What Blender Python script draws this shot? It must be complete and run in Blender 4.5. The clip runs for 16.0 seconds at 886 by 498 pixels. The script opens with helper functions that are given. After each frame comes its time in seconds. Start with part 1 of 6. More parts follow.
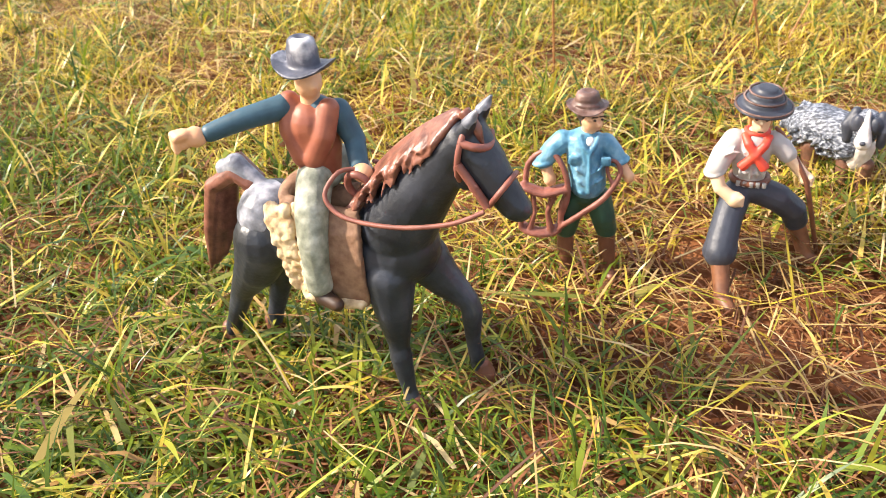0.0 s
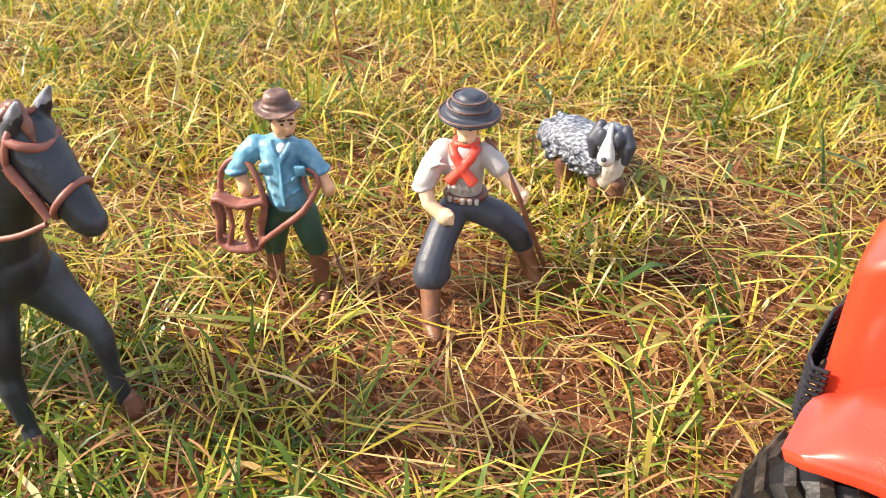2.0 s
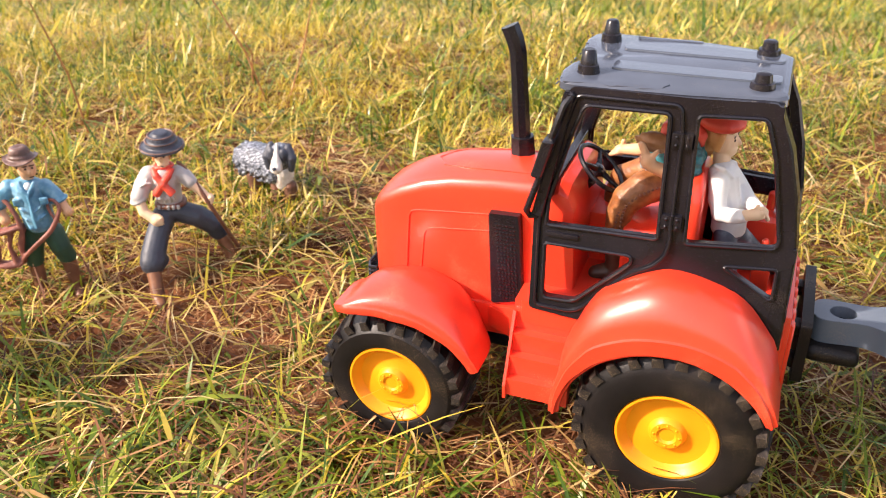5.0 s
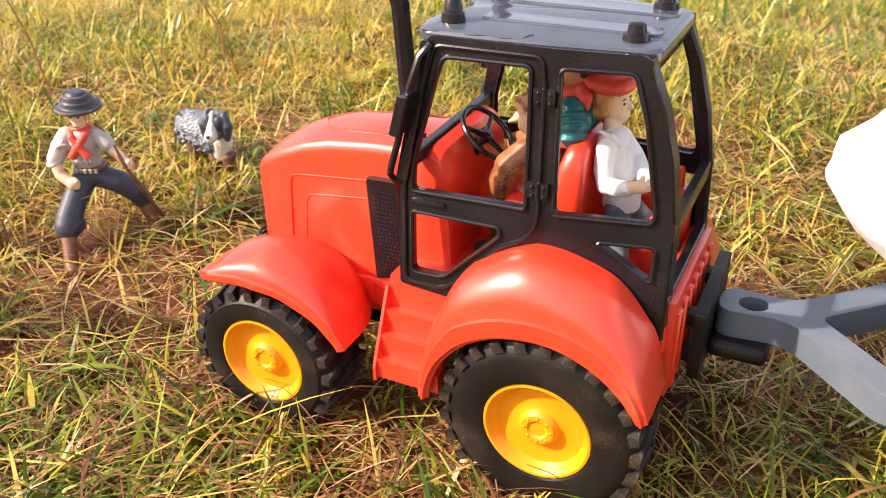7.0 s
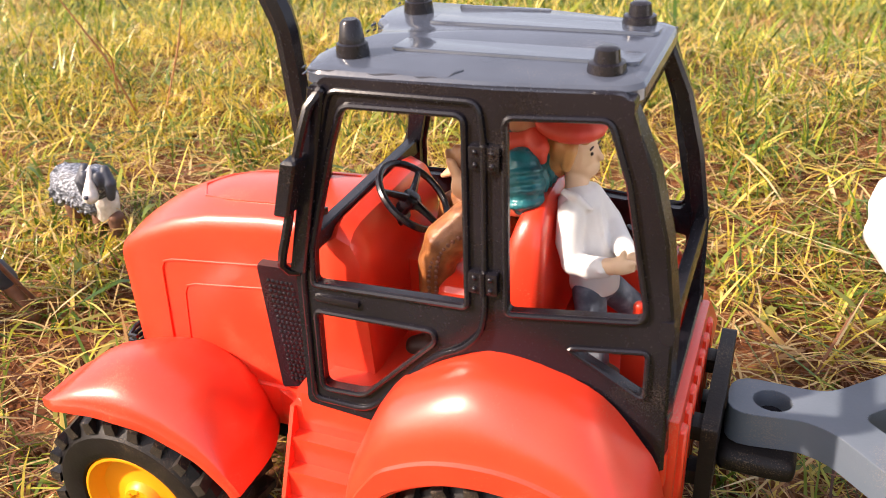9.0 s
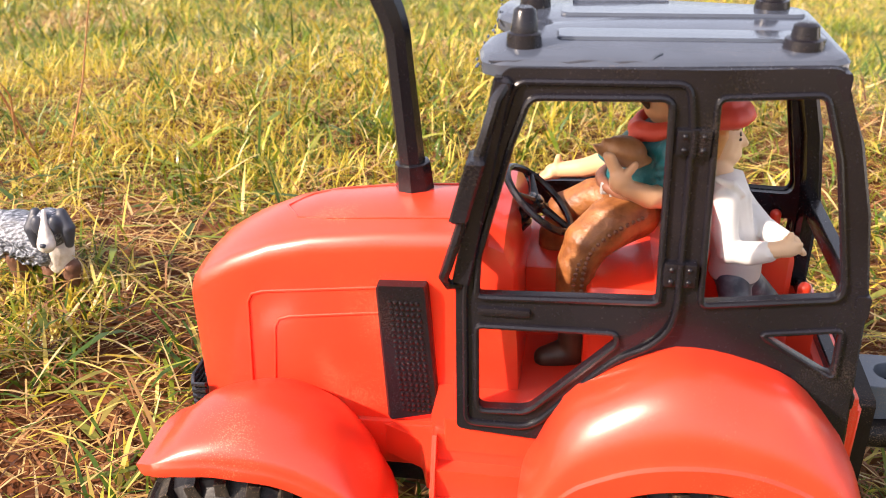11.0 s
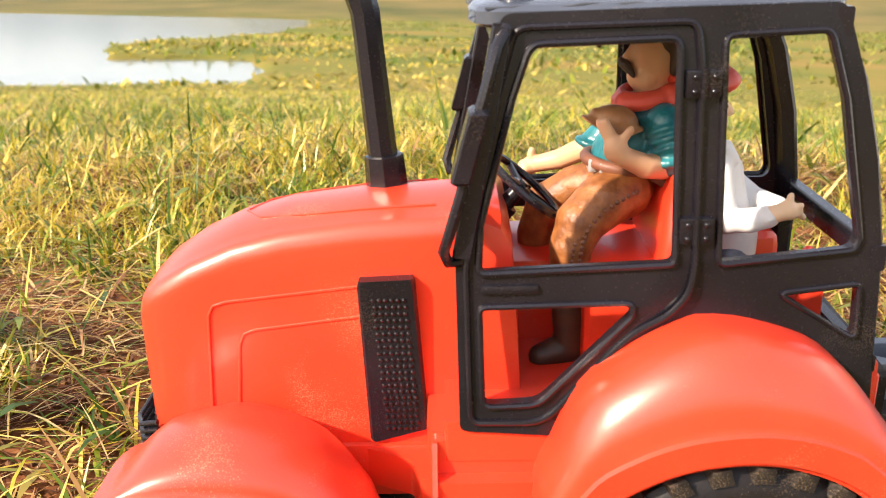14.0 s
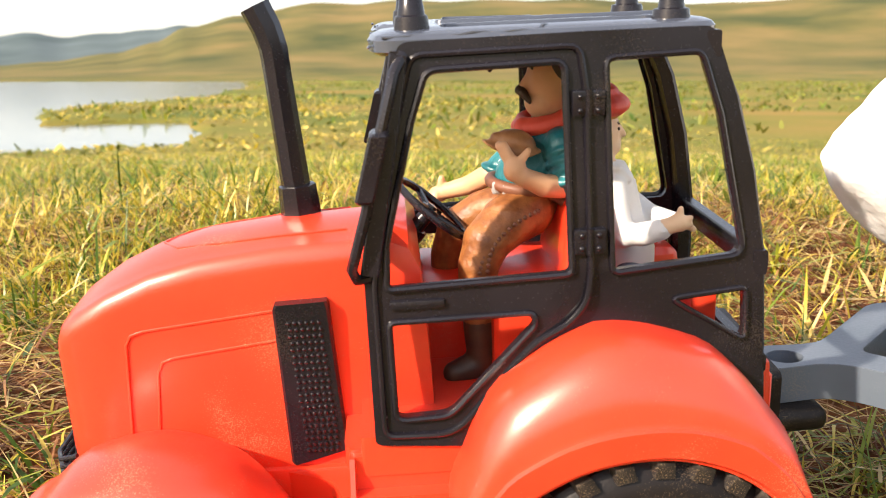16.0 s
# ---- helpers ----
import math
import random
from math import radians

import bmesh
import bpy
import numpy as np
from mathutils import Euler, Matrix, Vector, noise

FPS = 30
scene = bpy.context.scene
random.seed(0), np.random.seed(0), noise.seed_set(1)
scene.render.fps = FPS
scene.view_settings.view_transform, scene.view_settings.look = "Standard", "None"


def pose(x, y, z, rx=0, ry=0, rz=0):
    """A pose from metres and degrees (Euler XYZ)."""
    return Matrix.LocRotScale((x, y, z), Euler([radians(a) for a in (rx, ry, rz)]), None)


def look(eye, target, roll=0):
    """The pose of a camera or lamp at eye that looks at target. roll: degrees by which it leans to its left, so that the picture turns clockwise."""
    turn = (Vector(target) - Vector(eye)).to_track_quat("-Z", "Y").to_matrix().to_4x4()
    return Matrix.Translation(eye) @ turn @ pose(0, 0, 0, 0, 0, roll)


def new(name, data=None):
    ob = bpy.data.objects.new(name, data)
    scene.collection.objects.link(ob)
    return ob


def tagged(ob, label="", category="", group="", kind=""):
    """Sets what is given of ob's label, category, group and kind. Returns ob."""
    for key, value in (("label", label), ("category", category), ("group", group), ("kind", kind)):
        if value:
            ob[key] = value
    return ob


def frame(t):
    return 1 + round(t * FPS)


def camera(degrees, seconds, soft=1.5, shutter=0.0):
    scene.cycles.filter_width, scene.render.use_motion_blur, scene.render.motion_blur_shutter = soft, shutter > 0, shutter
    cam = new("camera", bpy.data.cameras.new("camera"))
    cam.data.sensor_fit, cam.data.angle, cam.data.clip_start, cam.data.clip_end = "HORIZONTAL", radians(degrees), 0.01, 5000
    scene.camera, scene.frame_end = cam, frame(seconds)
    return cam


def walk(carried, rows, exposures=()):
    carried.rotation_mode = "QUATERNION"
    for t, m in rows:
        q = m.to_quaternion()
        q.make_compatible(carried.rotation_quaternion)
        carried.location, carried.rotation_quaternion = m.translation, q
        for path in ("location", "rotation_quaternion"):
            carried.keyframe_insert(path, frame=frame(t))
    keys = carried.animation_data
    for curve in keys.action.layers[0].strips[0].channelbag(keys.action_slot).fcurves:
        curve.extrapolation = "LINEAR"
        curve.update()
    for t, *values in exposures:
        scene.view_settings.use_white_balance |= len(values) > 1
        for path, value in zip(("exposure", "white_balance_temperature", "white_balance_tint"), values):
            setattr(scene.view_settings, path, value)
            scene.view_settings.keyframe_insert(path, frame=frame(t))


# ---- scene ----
# the turf on which the toys stand rises away from the lens; LEAN carries its level into the true one
LEAN = Vector((0.0448, 0.0958, 0.9944)).rotation_difference(Vector((0, 0, 1))).to_matrix().to_4x4()
cam = camera(52.7, 16.0, soft=0.7)
cam.data.dof.use_dof = True
cam.data.dof.focus_distance, cam.data.dof.aperture_fstop = 0.33, 29.0
PATH = [
    (0, (-0.1350, -0.3112, 0.2866), (-1.1708, 0.9901, -0.8241), -2.74),
    (0.5, (-0.1409, -0.3027, 0.2892), (-1.1187, 1.0517, -0.8106), -2.40),
    (1, (-0.1282, -0.2830, 0.2853), (-1.0817, 1.0956, -0.8058), -1.71),
    (1.5, (-0.0874, -0.2414, 0.2680), (-1.0439, 1.1457, -0.8095), -0.30),
    (2, (-0.0622, -0.2066, 0.2611), (-1.0137, 1.1729, -0.8304), 0.68),
    (2.5, (-0.0495, -0.1938, 0.2607), (-1.0257, 1.1739, -0.8239), 1.31),
    (3, (-0.0315, -0.2368, 0.2722), (-0.9931, 1.1667, -0.7791), -1.41),
    (3.5, (-0.0081, -0.2747, 0.2834), (-0.7840, 1.2499, -0.7527), -3.13),
    (4, (0.0107, -0.2955, 0.3033), (-0.5834, 1.3036, -0.7406), -1.31),
    (4.5, (0.0554, -0.3193, 0.3140), (-0.5189, 1.3105, -0.6929), -1.02),
    (4.7, (0.0745, -0.3255, 0.3225), (-0.5218, 1.2991, -0.6801), -0.97),
    (6.8, (0.1635, -0.2902, 0.3053), (-0.5919, 1.2607, -0.7067), -1.02),
    (7, (0.1690, -0.2694, 0.2909), (-0.6021, 1.2829, -0.7070), -0.99),
    (7.5, (0.2074, -0.2102, 0.2650), (-0.6386, 1.3111, -0.7198), -1.16),
    (8, (0.2060, -0.1836, 0.2688), (-0.6856, 1.3130, -0.7138), -1.28),
    (8.5, (0.1596, -0.1948, 0.2731), (-0.6722, 1.3334, -0.7133), -2.82),
    (9, (0.1383, -0.1772, 0.2694), (-0.5439, 1.4268, -0.7113), -2.77),
    (9.5, (0.1348, -0.1792, 0.2625), (-0.4866, 1.4659, -0.6902), -2.87),
    (10, (0.1174, -0.1861, 0.2632), (-0.4477, 1.4809, -0.6865), -2.86),
    (10.2, (0.0909, -0.1881, 0.2652), (-0.4156, 1.4885, -0.7004), -2.43),
    (12.3, (0.0194, -0.2034, 0.2333), (-0.0670, 1.6238, -0.5753), -0.90),
    (12.5, (0.0186, -0.2051, 0.2383), (-0.0592, 1.6208, -0.5741), -0.80),
    (13, (0.0158, -0.2094, 0.2367), (-0.0597, 1.6293, -0.5465), -0.80),
    (13.5, (0.0142, -0.1959, 0.2183), (-0.0741, 1.6615, -0.5181), -0.78),
    (14, (0.0071, -0.1911, 0.2140), (-0.0310, 1.6858, -0.4757), -1.43),
    (14.5, (0.0095, -0.1903, 0.2114), (0.0313, 1.7016, -0.4370), -2.58),
    (15, (0.0116, -0.1937, 0.2065), (0.0684, 1.7035, -0.4239), -3.01),
    (15.5, (0.0108, -0.1972, 0.2047), (0.0880, 1.7065, -0.4035), -2.87),
    (16, (0.0163, -0.2043, 0.2077), (0.1075, 1.7086, -0.3687), -2.35),
]
EXPO = [(0.0, 1.02, 6550, 13), (1.0, 1.04, 6550, 13), (2.5, 1.0, 6500, 12), (3.5, 0.93, 6550, 16), (4.5, 0.9, 6650, 19), (8.0, 0.93, 6900, 20), (10.0, 0.93, 6900, 20), (12.5, 0.97, 6750, 17), (14.0, 0.98, 6850, 15), (16.0, 0.91, 6950, 14)]
walk(cam, [(t, LEAN @ look(eye, target, roll)) for t, eye, target, roll in PATH], EXPO)

# ---- sky and sun ----
SUN_AZ, SUN_EL = -127.0, 31.0        # degrees from +y towards +x, and above the horizon
world = bpy.data.worlds.new("sky")
scene.world = world
world.use_nodes = True
wn = world.node_tree
wn.nodes.clear()
sky = wn.nodes.new("ShaderNodeTexSky")
sky.sky_type = 'NISHITA'
sky.sun_disc = False
sky.sun_elevation = radians(SUN_EL)
sky.sun_rotation = radians(SUN_AZ)
sky.air_density, sky.dust_density = 1.0, 2.0
bg = wn.nodes.new("ShaderNodeBackground")
bg.inputs["Strength"].default_value = 0.15
wo = wn.nodes.new("ShaderNodeOutputWorld")
veil = wn.nodes.new("ShaderNodeMix")      # thin bright haze over the whole sky
veil.data_type = 'RGBA'
veil.inputs["Factor"].default_value = 0.33
veil.inputs["B"].default_value = (7.0, 7.0, 7.0, 1)
wn.links.new(sky.outputs[0], veil.inputs["A"])
wn.links.new(veil.outputs["Result"], bg.inputs[0])
wn.links.new(bg.outputs[0], wo.inputs[0])
sun_data = bpy.data.lights.new("sun", 'SUN')
sun_data.energy, sun_data.angle, sun_data.color = 4.9, radians(1.6), (1.0, 0.9, 0.74)
sun = new("sun", sun_data)
sx = math.sin(radians(SUN_AZ)) * math.cos(radians(SUN_EL))
sy = math.cos(radians(SUN_AZ)) * math.cos(radians(SUN_EL))
sun.matrix_world = look((sx * 5, sy * 5, math.sin(radians(SUN_EL)) * 5), (0, 0, 0))


# ---- materials ----
def material(name, colors, rough=0.5, scale=60.0, metal=0.0, bump=0.0, bump_scale=400.0, island=False,
             coat=0.0, spec=0.5, translucent=0.0, stretch=None, rough_var=0.1, detail=4.0, dust=0.0, sharp=(0.3, 0.7)):
    """A procedural surface: two to four colours mixed by noise, with finer grain, relief and optional dust."""
    m = bpy.data.materials.new(name)
    m.use_nodes = True
    nt = m.node_tree
    N, L = nt.nodes, nt.links
    bsdf = N["Principled BSDF"]
    tex = N.new("ShaderNodeTexCoord")
    mp = N.new("ShaderNodeMapping")
    if stretch:
        mp.inputs["Scale"].default_value = stretch
    L.new(tex.outputs["Object"], mp.inputs["Vector"])
    nz = N.new("ShaderNodeTexNoise")
    nz.inputs["Scale"].default_value, nz.inputs["Detail"].default_value = scale, detail
    L.new(mp.outputs[0], nz.inputs["Vector"])
    fac = nz.outputs["Fac"]
    if island:
        geo = N.new("ShaderNodeNewGeometry")
        mx = N.new("ShaderNodeMath")
        mx.operation = 'MULTIPLY_ADD'
        L.new(geo.outputs["Random Per Island"], mx.inputs[0])
        mx.inputs[1].default_value = 0.8
        sc = N.new("ShaderNodeMath")
        sc.operation = 'MULTIPLY'
        L.new(fac, sc.inputs[0])
        sc.inputs[1].default_value = 0.25
        L.new(sc.outputs[0], mx.inputs[2])
        fac = mx.outputs[0]
    ramp = N.new("ShaderNodeValToRGB")
    cr = ramp.color_ramp
    lo, hi = (0.0, 1.0) if island else sharp
    for i, c in enumerate(colors):
        p = lo + (hi - lo) * i / max(1, len(colors) - 1)
        e = cr.elements[i] if i < 2 else cr.elements.new(p)
        e.position, e.color = p, (*c, 1)
    if len(colors) == 1:
        cr.elements[1].color = (*colors[0], 1)
    L.new(fac, ramp.inputs[0])
    col = ramp.outputs[0]
    fine = N.new("ShaderNodeTexNoise")
    fine.inputs["Scale"].default_value, fine.inputs["Detail"].default_value = bump_scale, 3.0
    L.new(mp.outputs[0], fine.inputs["Vector"])
    if dust:
        dn = N.new("ShaderNodeTexNoise")
        dn.inputs["Scale"].default_value, dn.inputs["Detail"].default_value = 2600.0, 4.0
        L.new(tex.outputs["Object"], dn.inputs["Vector"])
        big = N.new("ShaderNodeTexNoise")
        big.inputs["Scale"].default_value = 35.0
        L.new(tex.outputs["Object"], big.inputs["Vector"])
        mul = N.new("ShaderNodeMath")
        mul.operation = 'MULTIPLY'
        L.new(dn.outputs["Fac"], mul.inputs[0])
        L.new(big.outputs["Fac"], mul.inputs[1])
        dr = N.new("ShaderNodeMapRange")
        dr.inputs["From Min"].default_value, dr.inputs["From Max"].default_value = 0.365, 0.41
        dr.inputs["To Max"].default_value = dust
        L.new(mul.outputs[0], dr.inputs["Value"])
        mixc = N.new("ShaderNodeMix")
        mixc.data_type = 'RGBA'
        mixc.inputs["B"].default_value = (0.55, 0.38, 0.22, 1)
        L.new(dr.outputs[0], mixc.inputs["Factor"])
        L.new(col, mixc.inputs["A"])
        col = mixc.outputs["Result"]
    L.new(col, bsdf.inputs["Base Color"])
    rr = N.new("ShaderNodeMapRange")
    rr.inputs["To Min"].default_value = max(0.02, rough - rough_var)
    rr.inputs["To Max"].default_value = min(1.0, rough + rough_var)
    L.new(fine.outputs["Fac"], rr.inputs["Value"])
    L.new(rr.outputs[0], bsdf.inputs["Roughness"])
    bsdf.inputs["Metallic"].default_value = metal
    bsdf.inputs["Coat Weight"].default_value = coat
    bsdf.inputs["Coat Roughness"].default_value = 0.22
    bsdf.inputs["Specular IOR Level"].default_value = spec
    if bump:
        bp = N.new("ShaderNodeBump")
        bp.inputs["Strength"].default_value = bump
        bp.inputs["Distance"].default_value = 0.001
        L.new(fine.outputs["Fac"], bp.inputs["Height"])
        L.new(bp.outputs[0], bsdf.inputs["Normal"])
    if translucent:
        tr = N.new("ShaderNodeBsdfTranslucent")
        L.new(col, tr.inputs["Color"])
        mix = N.new("ShaderNodeMixShader")
        mix.inputs[0].default_value = translucent
        L.new(bsdf.outputs[0], mix.inputs[1])
        L.new(tr.outputs[0], mix.inputs[2])
        L.new(mix.outputs[0], N["Material Output"].inputs["Surface"])
    return m


RED = material("red_plastic", [(0.84, 0.045, 0.017), (0.9, 0.058, 0.022)], 0.36, 30, bump=0.05, bump_scale=1500, coat=0.7, spec=0.6, translucent=0.14, dust=0.35, rough_var=0.08)
BLACK = material("black_plastic", [(0.0068, 0.006, 0.0088), (0.013, 0.0112, 0.0158)], 0.25, 40, bump=0.03, bump_scale=1200, dust=0.04, rough_var=0.07, spec=0.4)
RUBBER = material("tyre_rubber", [(0.006, 0.005, 0.0055), (0.014, 0.011, 0.011)], 0.42, 50, bump=0.12, bump_scale=900, dust=0.16, spec=0.25)
LUG = material("dusty_tyre_rubber", [(0.009, 0.008, 0.008), (0.022, 0.018, 0.017), (0.1, 0.078, 0.06)], 0.4, 160, bump=0.15, bump_scale=900, dust=0.4, spec=0.3)
# black roof plastic with the sky's blue-grey sheen put into its base colour
ROOF = material("dusty_sky_sheen_plastic", [(0.045, 0.054, 0.076), (0.062, 0.073, 0.1)], 0.14, 40, bump=0.03, bump_scale=1200, dust=0.12, rough_var=0.05, spec=0.85)
YELLOW = material("yellow_plastic", [(0.83, 0.3, 0.005), (0.77, 0.26, 0.005)], 0.42, 40, bump=0.04, bump_scale=900, spec=0.4)
GREY = material("grey_plastic", [(0.095, 0.12, 0.155), (0.12, 0.145, 0.185)], 0.36, 40, bump=0.06, bump_scale=900, dust=0.15)
WHITE = material("white_foam", [(0.66, 0.66, 0.655), (0.76, 0.76, 0.755)], 0.75, 60, bump=0.6, bump_scale=260, rough_var=0.05)
SOIL = material("red_soil", [(0.06, 0.023, 0.011), (0.15, 0.06, 0.027), (0.24, 0.115, 0.055)], 0.9, 45, bump=0.9, bump_scale=260, detail=8)
WATER = material("lake_water", [(0.12, 0.15, 0.17), (0.15, 0.18, 0.2)], 0.12, 0.2, bump=0.4, bump_scale=3, rough_var=0.05)
GREEN = material("green_blade", [(0.022, 0.06, 0.006), (0.09, 0.168, 0.012), (0.28, 0.33, 0.026), (0.56, 0.52, 0.07)], 0.36, 90, island=True, translucent=0.35, spec=0.6)
LIME = material("yellow_green_blade", [(0.33, 0.27, 0.018), (0.64, 0.48, 0.05), (0.87, 0.65, 0.2)], 0.4, 90, island=True, translucent=0.35, spec=0.6)
BROAD = material("grey_green_leaf", [(0.065, 0.095, 0.014), (0.15, 0.175, 0.024), (0.24, 0.23, 0.04), (0.36, 0.25, 0.06)], 0.6, 150, island=True, translucent=0.25)
# darkest grass kinds; blades() picks them more in front as painted shade
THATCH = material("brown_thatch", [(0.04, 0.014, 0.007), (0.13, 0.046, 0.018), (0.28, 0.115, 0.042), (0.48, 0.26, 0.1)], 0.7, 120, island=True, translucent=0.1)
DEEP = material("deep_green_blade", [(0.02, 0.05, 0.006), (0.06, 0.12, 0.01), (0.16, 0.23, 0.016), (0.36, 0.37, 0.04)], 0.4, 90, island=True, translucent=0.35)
STRAW = material("dry_straw", [(0.26, 0.11, 0.035), (0.46, 0.28, 0.09), (0.62, 0.44, 0.18), (0.76, 0.6, 0.33)], 0.5, 120, island=True, translucent=0.2)

SKIN = material("doll_skin_paint", [(0.62, 0.32, 0.17), (0.7, 0.4, 0.23)], 0.5, 60, bump=0.05)
PALE = material("pale_skin_paint", [(0.74, 0.5, 0.31), (0.78, 0.55, 0.36)], 0.5, 60, bump=0.05)
HAIR = material("brown_hair_paint", [(0.03, 0.015, 0.01), (0.06, 0.03, 0.015)], 0.5, 200)
BLOND = material("light_hair_paint", [(0.48, 0.22, 0.07), (0.62, 0.33, 0.12)], 0.5, 200, bump=0.2)
SLATE = material("slate_blue_paint", [(0.025, 0.03, 0.045), (0.05, 0.055, 0.075)], 0.5, 120, bump=0.15, bump_scale=700)
SHIRT_GREY = material("light_grey_paint", [(0.4, 0.37, 0.36), (0.5, 0.47, 0.45)], 0.55, 90, bump=0.35, bump_scale=160)
SHIRT_WHITE = material("white_shirt_paint", [(0.72, 0.71, 0.7), (0.78, 0.77, 0.76)], 0.5, 90, bump=0.35, bump_scale=150)
SHIRT_BLUE = material("blue_shirt_paint", [(0.045, 0.16, 0.27), (0.1, 0.27, 0.4), (0.2, 0.38, 0.5)], 0.45, 150, bump=0.9, bump_scale=190)
TEAL = material("teal_shirt_paint", [(0.005, 0.08, 0.1), (0.02, 0.2, 0.23)], 0.32, 150, bump=1.0, bump_scale=190)
NAVY = material("dark_teal_paint", [(0.02, 0.06, 0.09), (0.035, 0.09, 0.13)], 0.5, 150, bump=0.35, bump_scale=160)
SCARF = material("red_scarf_paint", [(0.65, 0.05, 0.03), (0.75, 0.09, 0.05)], 0.5, 90, bump=0.1)
DARK_GREEN = material("dark_green_paint", [(0.01, 0.045, 0.03), (0.02, 0.07, 0.045)], 0.5, 120, bump=0.35, bump_scale=170)
OLIVE = material("grey_olive_paint", [(0.12, 0.13, 0.095), (0.26, 0.27, 0.21), (0.46, 0.46, 0.38)], 0.55, 170, bump=0.7, bump_scale=190)
BROWN = material("brown_leather_paint", [(0.12, 0.045, 0.025), (0.2, 0.075, 0.04)], 0.5, 150, bump=0.25)
TAN = material("tan_leather_paint", [(0.15, 0.045, 0.012), (0.34, 0.13, 0.038)], 0.48, 220, bump=0.8, bump_scale=240, detail=7)
TACK = material("brown_strap_paint", [(0.17, 0.055, 0.04), (0.3, 0.11, 0.08)], 0.5, 150, bump=0.2)
RUST = material("red_brown_paint", [(0.22, 0.06, 0.035), (0.34, 0.11, 0.06)], 0.5, 120, bump=0.3, bump_scale=180)
BOOT = material("brown_boot_paint", [(0.12, 0.045, 0.02), (0.24, 0.095, 0.04)], 0.5, 150, bump=0.3, bump_scale=180)
DENIM = material("blue_denim_paint", [(0.03, 0.04, 0.065), (0.09, 0.11, 0.15), (0.26, 0.29, 0.34)], 0.45, 130, bump=0.3, bump_scale=200)
CLAY = material("orange_brown_paint", [(0.3, 0.12, 0.045), (0.46, 0.22, 0.09)], 0.45, 180, bump=0.3)
HAT_BROWN = material("brown_hat_paint", [(0.05, 0.026, 0.02), (0.13, 0.07, 0.055), (0.3, 0.2, 0.17)], 0.45, 110, bump=0.3)
PAW = material("rust_brown_leg_paint", [(0.09, 0.04, 0.022), (0.18, 0.075, 0.04)], 0.6, 240, bump=0.5)
FLEECE = material("cream_fleece_paint", [(0.42, 0.26, 0.13), (0.62, 0.45, 0.26), (0.72, 0.58, 0.38)], 0.7, 220, bump=0.5, bump_scale=500)
COAT = material("black_horse_paint", [(0.01, 0.012, 0.017), (0.022, 0.026, 0.036), (0.05, 0.056, 0.075)], 0.42, 60, bump=0.25, bump_scale=500, detail=8)
# worn paint and a painted white highlight in one, for the horse
WORN_SHINE = material("worn_highlight_paint", [(0.03, 0.034, 0.045), (0.2, 0.21, 0.25), (0.55, 0.55, 0.6)], 0.4, 110, bump=0.25, detail=8)
PAD = material("brown_felt_paint", [(0.16, 0.075, 0.04), (0.3, 0.17, 0.1)], 0.7, 260, bump=0.5)
FELT_HAT = material("grey_blue_hat_paint", [(0.035, 0.04, 0.06), (0.1, 0.105, 0.14), (0.6, 0.6, 0.64)], 0.45, 75, bump=0.2, sharp=(0.35, 0.66))
MANE = material("brown_mane_paint", [(0.09, 0.03, 0.02), (0.26, 0.105, 0.07)], 0.36, 200, bump=0.25, bump_scale=600)
FUR = material("grey_streaked_fur_paint", [(0.02, 0.024, 0.034), (0.06, 0.07, 0.095), (0.19, 0.21, 0.26), (0.46, 0.48, 0.53)], 0.5, 900, bump=0.7, bump_scale=900, sharp=(0.34, 0.68), stretch=(0.45, 1.3, 0.8))
PALE_FUR = material("white_fur_paint", [(0.5, 0.45, 0.4), (0.74, 0.7, 0.66)], 0.55, 240, bump=0.5)
STEEL = material("silver_paint", [(0.3, 0.3, 0.3), (0.45, 0.45, 0.45)], 0.4, 200, metal=0.3)

# ---- building helpers: all lengths in millimetres until a mesh is linked ----
MM = 0.001
V = Vector


def mesh_from(bm, name, origin=(0, 0, 0), angle=40.0, scale=MM):
    bmesh.ops.recalc_face_normals(bm, faces=bm.faces)
    o = V(origin)
    for v in bm.verts:
        v.co = (v.co - o) * scale
    lim = radians(angle)
    for f in bm.faces:
        f.smooth = True
    for e in bm.edges:
        if len(e.link_faces) == 2 and e.calc_face_angle(0) > lim:
            e.smooth = False
    me = bpy.data.meshes.new(name)
    bm.to_mesh(me)
    bm.free()
    return me


ORG = {}


def thing(name, at, label, category, group=""):
    ob = new(name)
    ob.matrix_world = LEAN @ Matrix.Translation(V(at) * MM)
    ob.empty_display_size = 0.01
    ORG[ob.name] = V(at)
    return tagged(ob, label, category, group)


def part(name, bm, mat, parent, label="", angle=40.0):
    o = ORG[parent.name]
    me = mesh_from(bm, name, o, angle)
    me.materials.append(mat)
    ob = new(name, me)
    ob.parent = parent
    ORG[ob.name] = o
    return tagged(ob, label)


def whole(name, bm, mat, at, label, category, kind="", group="", angle=40.0):
    me = mesh_from(bm, name, at, angle)
    me.materials.append(mat)
    ob = new(name, me)
    ob.matrix_world = LEAN @ Matrix.Translation(V(at) * MM)
    return tagged(ob, label, category, group, kind)


def B():
    return bmesh.new()


